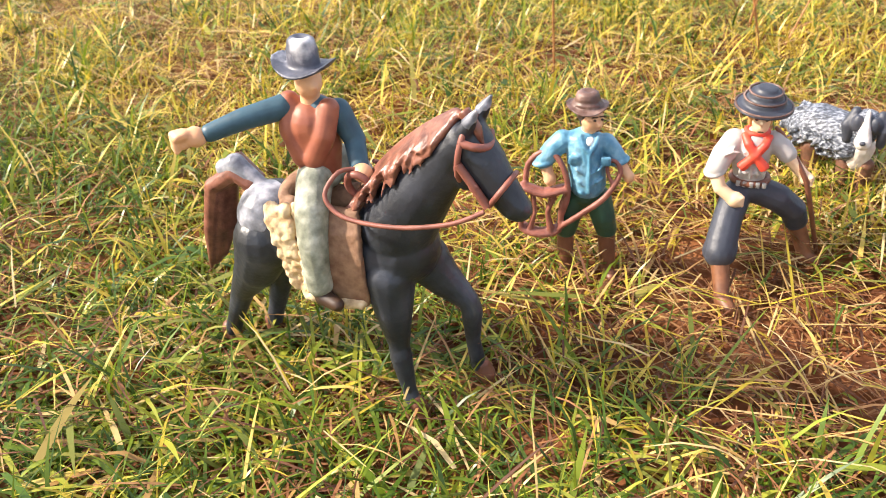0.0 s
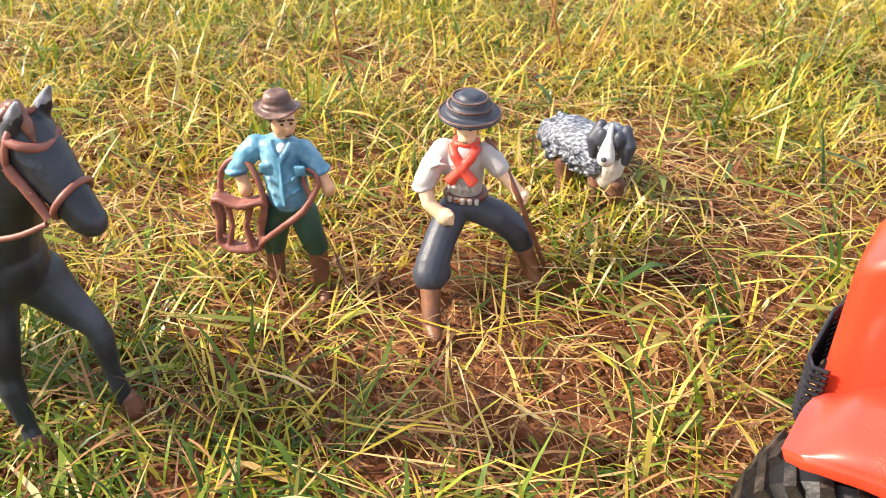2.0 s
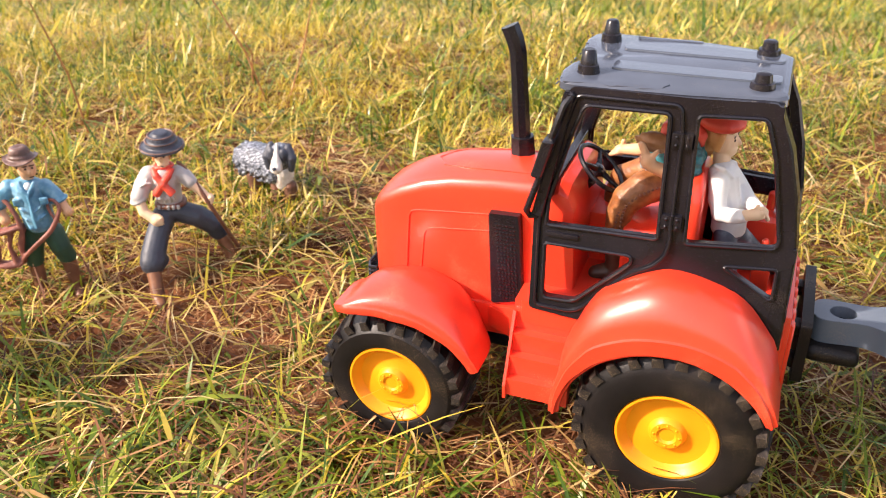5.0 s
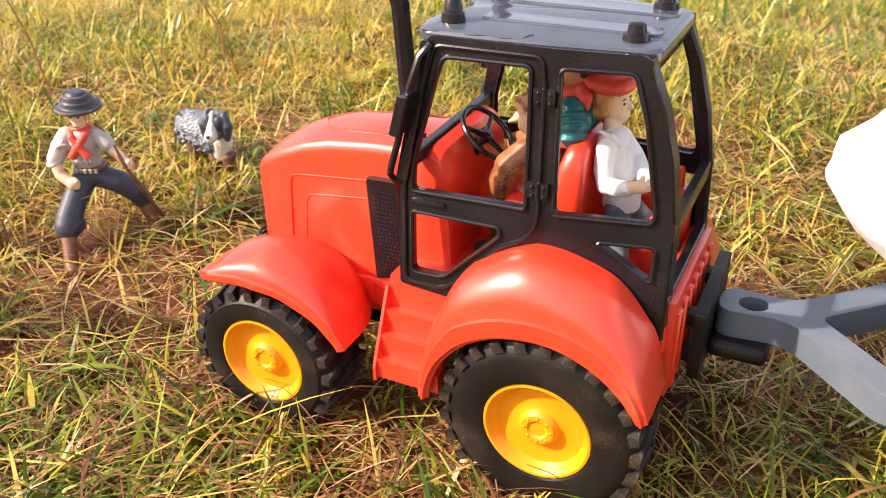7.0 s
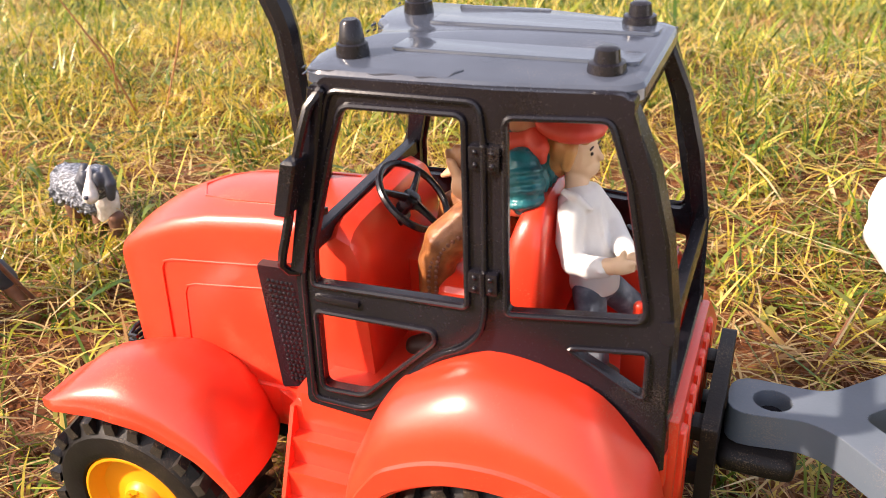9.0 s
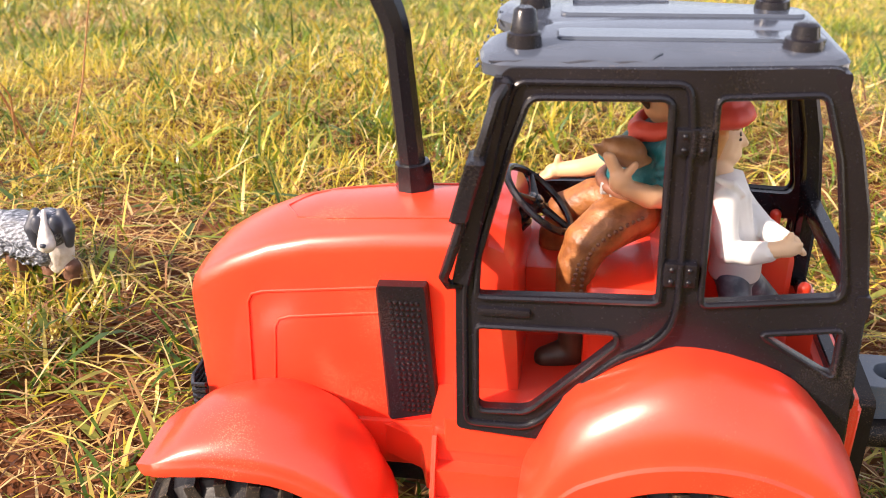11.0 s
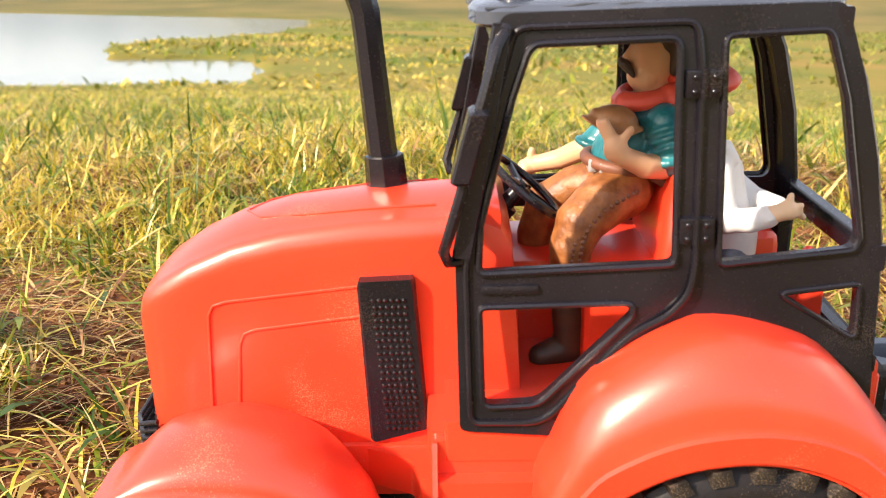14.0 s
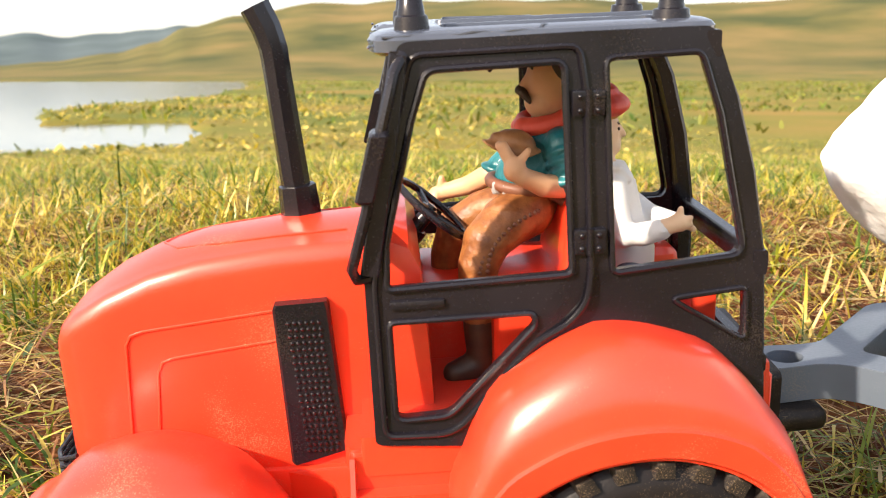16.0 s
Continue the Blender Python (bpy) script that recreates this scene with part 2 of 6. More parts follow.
def box(bm, x0, x1, y0, y1, z0, z1, bevel=0.0, seg=2):
    r = bmesh.ops.create_cube(bm, size=1.0)
    vs = r["verts"]
    for v in vs:
        v.co = V(((x0 + x1) / 2 + v.co.x * (x1 - x0), (y0 + y1) / 2 + v.co.y * (y1 - y0), (z0 + z1) / 2 + v.co.z * (z1 - z0)))
    if bevel:
        es = list({e for v in vs for e in v.link_edges})
        bmesh.ops.bevel(bm, geom=es, offset=bevel, segments=seg, affect='EDGES', clamp_overlap=True, profile=0.6)
    return bm


def loft(bm, rings, cap=True, closed_ring=True, closed_path=False):
    rows = [[bm.verts.new(p) for p in ring] for ring in rings]
    n = len(rows[0])
    m = len(rows)
    for i in range(m if closed_path else m - 1):
        a, b = rows[i], rows[(i + 1) % m]
        for j in range(n if closed_ring else n - 1):
            k = (j + 1) % n
            bm.faces.new((a[j], a[k], b[k], b[j]))
    if cap and closed_ring and not closed_path:
        bm.faces.new(rows[0][::-1])
        bm.faces.new(rows[-1])
    return rows


def tube(bm, pts, r, seg=10, closed=False, flat=1.0):
    """A round rod along points, with one radius or one for each point."""
    pts = [V(p) for p in pts]
    n = len(pts)
    rs = list(r) if hasattr(r, "__len__") else [r] * n
    rings, up = [], None
    for i, p in enumerate(pts):
        if closed:
            t = pts[(i + 1) % n] - pts[i - 1]
        else:
            t = pts[min(i + 1, n - 1)] - pts[max(i - 1, 0)]
        t.normalize()
        if up is None:
            up = V((0, 0, 1)) if abs(t.z) < 0.9 else V((0, 1, 0))
        a = up - t * up.dot(t)
        a.normalize()
        up = a
        b = t.cross(a)
        rings.append([p + a * (rs[i] * math.cos(2 * math.pi * k / seg)) + b * (rs[i] * flat * math.sin(2 * math.pi * k / seg)) for k in range(seg)])
    loft(bm, rings, closed_path=closed)
    return bm


def curved(pts, n=4, closed=False):
    """A smooth run of points through the given ones."""
    p = [V(q) for q in pts]
    m = len(p)
    out = []
    for i in range(m if closed else m - 1):
        a = p[i - 1] if closed or i else p[0]
        b, c = p[i], p[(i + 1) % m]
        d = p[(i + 2) % m] if closed or i + 2 < m else p[-1]
        for k in range(n):
            t = k / n
            out.append(0.5 * (2 * b + (c - a) * t + (2 * a - 5 * b + 4 * c - d) * t ** 2 + (3 * b - a - 3 * c + d) * t ** 3))
    return out if closed else out + [p[-1]]


def limb(bm, pts, rs, seg=14):
    """A tapered limb with rounded ends: balls joined by rods."""
    tube(bm, pts, rs, seg)
    for p, r in zip(pts, rs):
        ball(bm, p, (r, r, r), seg)
    return bm


def ball(bm, c, r, seg=14, turn=None):
    if not hasattr(r, "__len__"):
        r = (r, r, r)
    m = Matrix.Translation(c) @ (turn or Matrix.Identity(4)) @ Matrix.Diagonal((*r, 1))
    bmesh.ops.create_uvsphere(bm, u_segments=seg, v_segments=max(6, seg - 4), radius=1.0, matrix=m)
    return bm


def lathe(bm, c, axis, prof, seg=32, cap=True):
    """Turned round an axis through c: profile of (along, radius)."""
    axis = V(axis).normalized()
    a = axis.orthogonal().normalized()
    b = axis.cross(a)
    c = V(c)
    rings = [[c + axis * h + (a * math.cos(2 * math.pi * k / seg) + b * math.sin(2 * math.pi * k / seg)) * max(r, 0.01) for k in range(seg)] for h, r in prof]
    loft(bm, rings, cap=cap)
    return bm


def rounded(poly, r, n=4):
    """The corners of a closed 2D outline rounded by r (one, or one for each corner)."""
    out = []
    m = len(poly)
    for i, p in enumerate(poly):
        p = V(p)
        ri = r[i] if hasattr(r, "__len__") else r
        a, b = V(poly[i - 1]) - p, V(poly[(i + 1) % m]) - p
        if ri <= 0:
            out.append(tuple(p))
            continue
        p0 = p + a.normalized() * min(ri, a.length * 0.45)
        p1 = p + b.normalized() * min(ri, b.length * 0.45)
        for k in range(n + 1):
            t = k / n
            q = p0 * (1 - t) ** 2 + p * (2 * t * (1 - t)) + p1 * t ** 2
            out.append(tuple(q))
    return out


def plate(bm, outer, holes, place, thick):
    """A flat plate with openings: 2D outlines, put into space by place(a, b, depth)."""
    sub = bmesh.new()
    edges = []
    for lp in [outer] + list(holes):
        vs = [sub.verts.new((a, b, 0)) for a, b in lp]
        edges += [sub.edges.new((vs[i], vs[(i + 1) % len(vs)])) for i in range(len(vs))]
    bmesh.ops.triangle_fill(sub, edges=edges, use_beauty=True, normal=(0, 0, 1))
    ext = bmesh.ops.extrude_face_region(sub, geom=list(sub.faces))
    for g in ext["geom"]:
        if isinstance(g, bmesh.types.BMVert):
            g.co.z = thick
    for v in sub.verts:
        v.co = V(place(v.co.x, v.co.y, v.co.z))
    tmp = bpy.data.meshes.new("tmp")
    sub.to_mesh(tmp)
    sub.free()
    bm.from_mesh(tmp)
    bpy.data.meshes.remove(tmp)
    return bm


def mirrored(bm, yc=63.5):
    for v in bm.verts:
        v.co.y = 2 * yc - v.co.y
    return bm


def fuse(bm, voxel=0.8, smooth=2):
    """Melts overlapping solids into one skin, as moulded figures are."""
    bmesh.ops.recalc_face_normals(bm, faces=bm.faces)
    me = bpy.data.meshes.new("tmp")
    bm.to_mesh(me)
    bm.free()
    ob = new("tmp", me)
    rm = ob.modifiers.new("skin", 'REMESH')
    rm.mode, rm.voxel_size = 'VOXEL', voxel
    if smooth:
        sm = ob.modifiers.new("soft", 'SMOOTH')
        sm.iterations, sm.factor = smooth, 0.5
    dg = bpy.context.evaluated_depsgraph_get()
    ev = ob.evaluated_get(dg)
    got = ev.to_mesh()
    out = bmesh.new()
    out.from_mesh(got)
    ev.to_mesh_clear()
    bpy.data.objects.remove(ob)
    bpy.data.meshes.remove(me)
    return out


def figure(name, groups, matrix, label, category):
    """One moulded and painted figure: a single mesh, one paint for each group of solids."""
    out = bmesh.new()
    mats = []
    for i, (bm, mat) in enumerate(groups):
        mats.append(mat)
        tmp = bpy.data.meshes.new("tmp")
        for f in bm.faces:
            f.material_index = i
        bm.to_mesh(tmp)
        bm.free()
        out.from_mesh(tmp)
        bpy.data.meshes.remove(tmp)
    me = mesh_from(out, name, angle=60)
    for m in mats:
        me.materials.append(m)
    ob = new(name, me)
    ob.matrix_world = LEAN @ matrix
    return tagged(ob, label, category)


def facing(x, y, rx, ry, z=0.0):
    """A pose in mm whose local x runs along (rx, ry) and whose local y runs away behind it."""
    r = V((rx, ry, 0)).normalized()
    d = V((-r.y, r.x, 0))
    m = Matrix((r, d, (0, 0, 1))).transposed().to_4x4()
    return Matrix.Translation(V((x, y, z)) * MM) @ m


# ---- ground, lake and hills ----
def smooth(a, b, x):
    t = min(1.0, max(0.0, (x - a) / (b - a)))
    return t * t * (3 - 2 * t)


def along(pts, v):
    """A smooth run through pairs of (place, value)."""
    for (a, p), (b, q) in zip(pts, pts[1:]):
        if a <= v <= b:
            return p + (q - p) * smooth(a, b, v)
    return pts[0][1] if v < pts[0][0] else pts[-1][1]


# height of the skyline above level, in degrees, by bearing from +y
SKYLINE = [(-180, 1.5), (-60, 0.6), (-30, 0.3), (-24, 0.45), (-20, 0.8), (-16.5, 1.35), (-14.2, 2.0), (-12.3, 2.9), (-9.2, 3.5), (-4, 4.2), (2, 4.6), (15, 4.5), (40, 4.6), (90, 3.5), (180, 1.5)]
LAKE_Z, SHORE_Z = -1.08, -0.98


def ground_z(x, y):
    r = math.hypot(x, y)
    az = math.degrees(math.atan2(x, y))
    z = 0.004 * noise.noise((x * 9, y * 9, 3)) + 0.0015 * noise.noise((x * 40, y * 40, 7))
    z += 0.012 * noise.noise((x * 1.5, y * 1.5, 9)) * smooth(0.7, 1.5, r)
    k = smooth(0.5, 1.3, r)
    if k < 1:
        near = 0.0451 * x + 0.0963 * y + 0.014 * smooth(0.04, 0.2, y) * smooth(0.0, -0.12, x)
        near += 0.008 * math.exp(-((x + 0.232) ** 2 + (y - 0.185) ** 2) / (2 * 0.055 ** 2))
        z += near * (1 - k)
    z += k * max(SHORE_Z, 0.06 - 0.077 * r)
    if r > 6:
        wob = noise.noise((x * 0.09, y * 0.09, 1)) + 0.6 * noise.noise((x * 0.4, y * 0.4, 6))
        turn = 0.8 * wob
        pond = smooth(15.0, 16.5, r + wob) * smooth(24.0, 22.0, r + wob) * smooth(-12.0, -14.5, az + 2 * turn)
        arm = smooth(15.0, 16.5, r + wob) * smooth(150, 130, r) * smooth(-20.5, -22.0, az + turn)
        inner = along([(-22, 29), (-17, 37), (-12, 46), (-8, 80)], az)
        main = smooth(inner, inner + 5, r + 3 * wob) * smooth(150, 130, r + 3 * wob) * smooth(-8.0, -11.5, az + turn)
        z -= 0.5 * max(pond, arm, main) * smooth(-178, -150, az)
        bump = noise.noise((x * 0.012, y * 0.012, 5)) + 0.4 * noise.noise((x * 0.04, y * 0.04, 8))
        z += math.tan(radians(along(SKYLINE, az))) * min(r, 420) * smooth(135, 400, r) * (1 + 0.1 * bump)
        z += math.tan(radians(1.95 + 0.35 * noise.noise((az * 0.12, 0, 2)) + 0.2 * noise.noise((az * 0.5, 4, 2)))) * r * smooth(900, 1500, r) * smooth(3600, 1600, r)
    return z


def ground_material():
    m = bpy.data.materials.new("ground")
    m.use_nodes = True
    N, L = m.node_tree.nodes, m.node_tree.links
    bsdf = N["Principled BSDF"]
    bsdf.inputs["Roughness"].default_value = 0.95
    bsdf.inputs["Specular IOR Level"].default_value = 0.15
    tex = N.new("ShaderNodeTexCoord")
    ln = N.new("ShaderNodeVectorMath")
    ln.operation = 'LENGTH'
    L.new(tex.outputs["Object"], ln.inputs[0])

    def field(scale, cols, detail=8.0):
        nz = N.new("ShaderNodeTexNoise")
        nz.inputs["Scale"].default_value, nz.inputs["Detail"].default_value = scale, detail
        L.new(tex.outputs["Object"], nz.inputs["Vector"])
        rp = N.new("ShaderNodeValToRGB")
        for i, c in enumerate(cols):
            p = 0.32 + 0.36 * i / (len(cols) - 1)
            e = rp.color_ramp.elements[i] if i < 2 else rp.color_ramp.elements.new(p)
            e.position, e.color = p, (*c, 1)
        L.new(nz.outputs["Fac"], rp.inputs[0])
        return rp.outputs[0], nz.outputs["Fac"]

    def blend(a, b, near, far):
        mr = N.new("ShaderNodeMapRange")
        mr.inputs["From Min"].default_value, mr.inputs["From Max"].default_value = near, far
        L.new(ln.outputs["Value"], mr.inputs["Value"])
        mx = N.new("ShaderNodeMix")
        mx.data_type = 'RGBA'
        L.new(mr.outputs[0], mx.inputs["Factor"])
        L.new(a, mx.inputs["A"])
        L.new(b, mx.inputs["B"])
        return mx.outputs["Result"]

    soil, h1 = field(38, [(0.06, 0.02, 0.009), (0.15, 0.053, 0.021), (0.27, 0.11, 0.045)])
    turf, h2 = field(7, [(0.1, 0.09, 0.02), (0.21, 0.17, 0.04), (0.34, 0.24, 0.08)])
    field_far, h3 = field(0.12, [(0.06, 0.1, 0.016), (0.16, 0.145, 0.025), (0.26, 0.16, 0.045)])
    dry, h4 = field(0.03, [(0.055, 0.065, 0.022), (0.12, 0.105, 0.035), (0.19, 0.135, 0.05)])
    # farthest hills: distance haze put into the colour as blue-grey
    haze_blue, h5 = field(0.01, [(0.06, 0.085, 0.09), (0.1, 0.13, 0.14)])
    c = blend(soil, turf, 0.55, 1.5)
    c = blend(c, field_far, 8, 22)
    c = blend(c, dry, 110, 200)
    # painted haze takes over between 700 and 1000 m
    c = blend(c, haze_blue, 700, 1000)
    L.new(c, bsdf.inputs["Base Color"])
    bp = N.new("ShaderNodeBump")
    bp.inputs["Strength"].default_value, bp.inputs["Distance"].default_value = 0.8, 0.004
    L.new(h1, bp.inputs["Height"])
    L.new(bp.outputs[0], bsdf.inputs["Normal"])
    return m


def build_ground():
    radii = [0.0]
    r = 0.03
    while r < 4000:
        radii.append(r)
        r *= 1.055 if r > 0.6 else 1.0 + 0.025 / r
    angles = [-180 + 3.0 * k for k in range(40)] + [-60 + 0.4 * k for k in range(250)] + [40 + 3.5 * k for k in range(40)]
    seg = len(angles)
    verts, faces = [(0, 0, ground_z(0, 0))], []
    for r in radii[1:]:
        for k in range(seg):
            a = radians(angles[k])
            x, y = r * math.sin(a), r * math.cos(a)
            verts.append((x, y, ground_z(x, y)))
    for k in range(seg):
        faces.append((0, 1 + (k + 1) % seg, 1 + k))
    for i in range(len(radii) - 2):
        a, b = 1 + i * seg, 1 + (i + 1) * seg
        for k in range(seg):
            q = (k + 1) % seg
            faces.append((a + k, a + q, b + q, b + k))
    me = bpy.data.meshes.new("ground")
    me.from_pydata(verts, [], faces)
    for p in me.polygons:
        p.use_smooth = True
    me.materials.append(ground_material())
    return tagged(new("ground", me), "reddish soil and dry meadow sloping to a lake", "ground", kind="structure")


build_ground()


def build_water():
    bm = B()
    rings = []
    for r in (8.0, 60.0, 200.0, 600.0):
        rings.append([(r * math.sin(radians(a)), r * math.cos(radians(a)), LAKE_Z) for a in range(-150, 1, 5)])
    loft(bm, rings, cap=False, closed_ring=False)
    me = mesh_from(bm, "lake", scale=1.0)
    me.materials.append(WATER)
    tagged(new("water", me), "pale calm lake beyond the meadow", "water", kind="structure")


build_water()


# ---- grass ----
NEAR = (-1.15, 0.6, -0.42, 0.85)


def inside(x, y):
    """How far a point lies within the patch of fine turf round the toys; negative outside."""
    return np.minimum(np.minimum(x - NEAR[0], NEAR[1] - x), np.minimum(y - NEAR[2], NEAR[3] - y))


def blades(name, n, area, height, width, lean, mats, weights, seed, label, lift=0.0, keep=None, category="grass", curl=0.7, clump=None, patchy=None, front_shade=0.0):
    """Bent blades over a rectangle of ground (metres). lean: first angle from upright, lowest and highest."""
    rng = np.random.default_rng(seed)
    x = rng.uniform(area[0], area[1], n)
    y = rng.uniform(area[2], area[3], n)
    if clump:
        cn, spread = clump
        cx, cy = rng.uniform(area[0], area[1], cn), rng.uniform(area[2], area[3], cn)
        i = rng.integers(0, cn, n)
        x, y = cx[i] + rng.normal(0, spread, n), cy[i] + rng.normal(0, spread, n)
    k = np.ones(n, dtype=bool)
    if area == NEAR:
        k = inside(x, y) > rng.uniform(0, 0.22, n)
    if keep is not None:
        k &= keep(x, y, rng)
    if not k.all():
        x, y = x[k], y[k]
        n = len(x)
    z = np.array([ground_z(a, b) for a, b in zip(x, y)]) + rng.uniform(0, 1, n) * lift
    if area != NEAR and area[3] > 5:
        dry = z > LAKE_Z
        x, y, z = x[dry], y[dry], z[dry]
        n = len(x)
    L = rng.uniform(height[0], height[1], n) * rng.uniform(0.6, 1.0, n)
    over = (x > -0.11) & (x < 0.13) & (y > 0.0) & (y < 0.127)
    L = np.where(over, np.minimum(L, 0.028), L)
    w = rng.uniform(width[0], width[1], n)
    phi = rng.uniform(0, 2 * np.pi, n)
    th = np.radians(rng.uniform(lean[0], lean[1], n))
    dth = rng.uniform(0.1, 1.0, n) * curl
    twist = rng.uniform(-0.6, 0.6, n)
    rows = 4
    pts = np.zeros((n, rows, 2, 3))
    c = np.stack([x, y, z], 1)
    taper = [0.8, 1.0, 0.72, 0.1]
    for k in range(rows):
        a = phi + twist + np.pi / 2
        side = np.stack([np.cos(a), np.sin(a), np.zeros(n)], 1) * (w * taper[k] / 2)[:, None]
        pts[:, k, 0] = c - side
        pts[:, k, 1] = c + side
        ang = np.minimum(th + dth * (k + 0.5), 2.0)
        step = np.stack([np.sin(ang) * np.cos(phi), np.sin(ang) * np.sin(phi), np.cos(ang)], 1) * (L / (rows - 1))[:, None]
        c = c + step
    floor = z[:, None, None] + 0.0005
    pts[..., 2] = np.maximum(pts[..., 2], floor)
    me = bpy.data.meshes.new(name)
    nv, nf = n * rows * 2, n * (rows - 1)
    me.vertices.add(nv)
    me.vertices.foreach_set("co", pts.reshape(-1).astype(np.float32))
    base = (np.arange(n) * rows * 2)[:, None, None]
    quad = np.array([[2 * k, 2 * k + 1, 2 * k + 3, 2 * k + 2] for k in range(rows - 1)])[None]
    idx = (base + quad).reshape(-1).astype(np.int32)
    me.loops.add(nf * 4)
    me.loops.foreach_set("vertex_index", idx)
    me.polygons.add(nf)
    me.polygons.foreach_set("loop_start", (np.arange(nf) * 4).astype(np.int32))
    mi = rng.choice(len(mats), n, p=np.array(weights) / sum(weights))
    if patchy:
        # paler turf beyond, darker in front and right: light put into blade colour
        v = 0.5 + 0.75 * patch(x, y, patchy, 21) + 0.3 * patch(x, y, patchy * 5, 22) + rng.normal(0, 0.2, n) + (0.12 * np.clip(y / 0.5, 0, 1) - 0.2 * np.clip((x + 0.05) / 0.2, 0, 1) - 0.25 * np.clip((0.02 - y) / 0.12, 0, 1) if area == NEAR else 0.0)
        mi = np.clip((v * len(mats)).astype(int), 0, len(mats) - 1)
    # share of front blades turned to the darkest material, standing in for shade
    mi = np.where(rng.uniform(0, 1, n) < front_shade * np.clip((0.06 - y) / 0.12, 0, 1) * (0.55 + 0.45 * np.clip((x + 0.3) / 0.2, 0, 1)), 0, mi)
    me.polygons.foreach_set("material_index", np.repeat(mi, rows - 1).astype(np.int32))
    me.polygons.foreach_set("use_smooth", np.ones(nf, dtype=bool))
    for m in mats:
        me.materials.append(m)
    me.update(calc_edges=True)
    return tagged(new(name, me), label, category, kind="stuff")


def patch(x, y, scale, seed):
    """Smooth patchiness between -1 and 1."""
    return np.array([noise.noise((a * scale, b * scale, seed)) for a, b in zip(x, y)])


def bare(x, y):
    """How worn the turf is: most round the toys, where red soil shows."""
    spots = ((-0.20, 0.09, 0.08, 1.1), (-0.22, 0.02, 0.06, 0.8), (0.02, 0.06, 0.14, 0.9), (-0.32, -0.08, 0.06, 0.6), (-0.18, 0.18, 0.06, 0.7), (0.2, 0.3, 0.16, 0.8), (0.42, 0.5, 0.2, 0.7))
    v = np.zeros_like(x)
    for a, b, s, k in spots:
        v = np.maximum(v, k * np.exp(-((x - a) ** 2 + (y - b) ** 2) / (2 * s * s)))
    return v


def keep_green(x, y, rng):
    d = 0.55 + 0.9 * patch(x, y, 9.0, 11) + 0.3 * patch(x, y, 30.0, 5) - 0.7 * bare(x, y) + 0.3 * ((x < -0.2) & (y < -0.02)) + 0.05 * (y < 0.0) + 0.12 * (y > 0.3) + 0.2 * ((x > -0.18) & (x < 0.0) & (y < -0.03))
    return rng.uniform(0, 1, len(x)) < d


def keep_tuft(x, y, rng):
    toys = ((-0.32, -0.06, 0.09), (-0.32, 0.03, 0.05), (-0.24, 0.05, 0.06), (0.02, 0.0, 0.14), (-0.14, -0.02, 0.06))
    d = np.ones(len(x))
    for a, b, s in toys:
        d = np.minimum(d, 1 - 0.9 * np.exp(-((x - a) ** 2 + (y - b) ** 2) / (2 * s * s)))
    return rng.uniform(0, 1, len(x)) < d


def keep_straw(x, y, rng):
    d = 0.62 - 0.5 * patch(x, y, 9.0, 11) - 0.35 * patch(x, y, 22.0, 8) + 0.4 * bare(x, y) - 0.25 * ((x < -0.2) & (y < -0.02)) - 0.1 * (y < 0.0) - 0.2 * (y > 0.28)
    return rng.uniform(0, 1, len(x)) < d


blades("grass_green", 165000, NEAR, (0.013, 0.044), (0.0007, 0.0019), (6, 74), [DEEP, GREEN, LIME, GREEN, LIME, LIME], [1, 1, 1, 1, 1, 1], 1, "short green and yellow meadow grass", patchy=8.0, front_shade=0.85, lift=0.004, keep=keep_green, curl=0.65)
blades("grass_thatch", 105000, NEAR, (0.012, 0.045), (0.0005, 0.0014), (52, 96), [THATCH, STRAW], [4.2, 2.0], 6, "brown dead grass matted on the soil", front_shade=0.85, lift=0.011, keep=keep_straw, category="dead grass", curl=0.35)
blades("grass_straw", 22000, NEAR, (0.025, 0.07), (0.0007, 0.0017), (45, 95), [THATCH, STRAW, LIME, GREEN], [1.5, 4, 4, 2], 2, "dry straw lying criss-cross on the soil", front_shade=0.6, lift=0.02, keep=keep_straw, category="straw", curl=0.45)
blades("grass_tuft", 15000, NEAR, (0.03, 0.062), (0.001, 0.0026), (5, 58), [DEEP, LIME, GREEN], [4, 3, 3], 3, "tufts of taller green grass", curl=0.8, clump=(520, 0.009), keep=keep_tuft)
blades("grass_broad", 3600, NEAR, (0.025, 0.06), (0.0022, 0.005), (45, 92), [BROAD, GREEN, DEEP, LIME], [4, 2, 2, 1], 9, "broad grey-green grass leaves among the turf", lift=0.016, keep=keep_tuft, curl=0.6)
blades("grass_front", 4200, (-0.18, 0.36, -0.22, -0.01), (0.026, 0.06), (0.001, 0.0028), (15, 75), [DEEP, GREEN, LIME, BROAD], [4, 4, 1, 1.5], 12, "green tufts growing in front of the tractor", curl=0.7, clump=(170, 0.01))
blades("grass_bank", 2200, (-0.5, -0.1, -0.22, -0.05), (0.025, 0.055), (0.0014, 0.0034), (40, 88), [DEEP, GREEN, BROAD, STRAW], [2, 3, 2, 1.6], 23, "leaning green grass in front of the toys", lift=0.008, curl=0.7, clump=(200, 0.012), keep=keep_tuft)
blades("grass_dog", 420, (-0.30, -0.19, 0.125, 0.19), (0.014, 0.032), (0.001, 0.0024), (5, 40), [GREEN, LIME, STRAW], [3, 3, 3], 14, "grass standing round the dog's legs", curl=0.5)
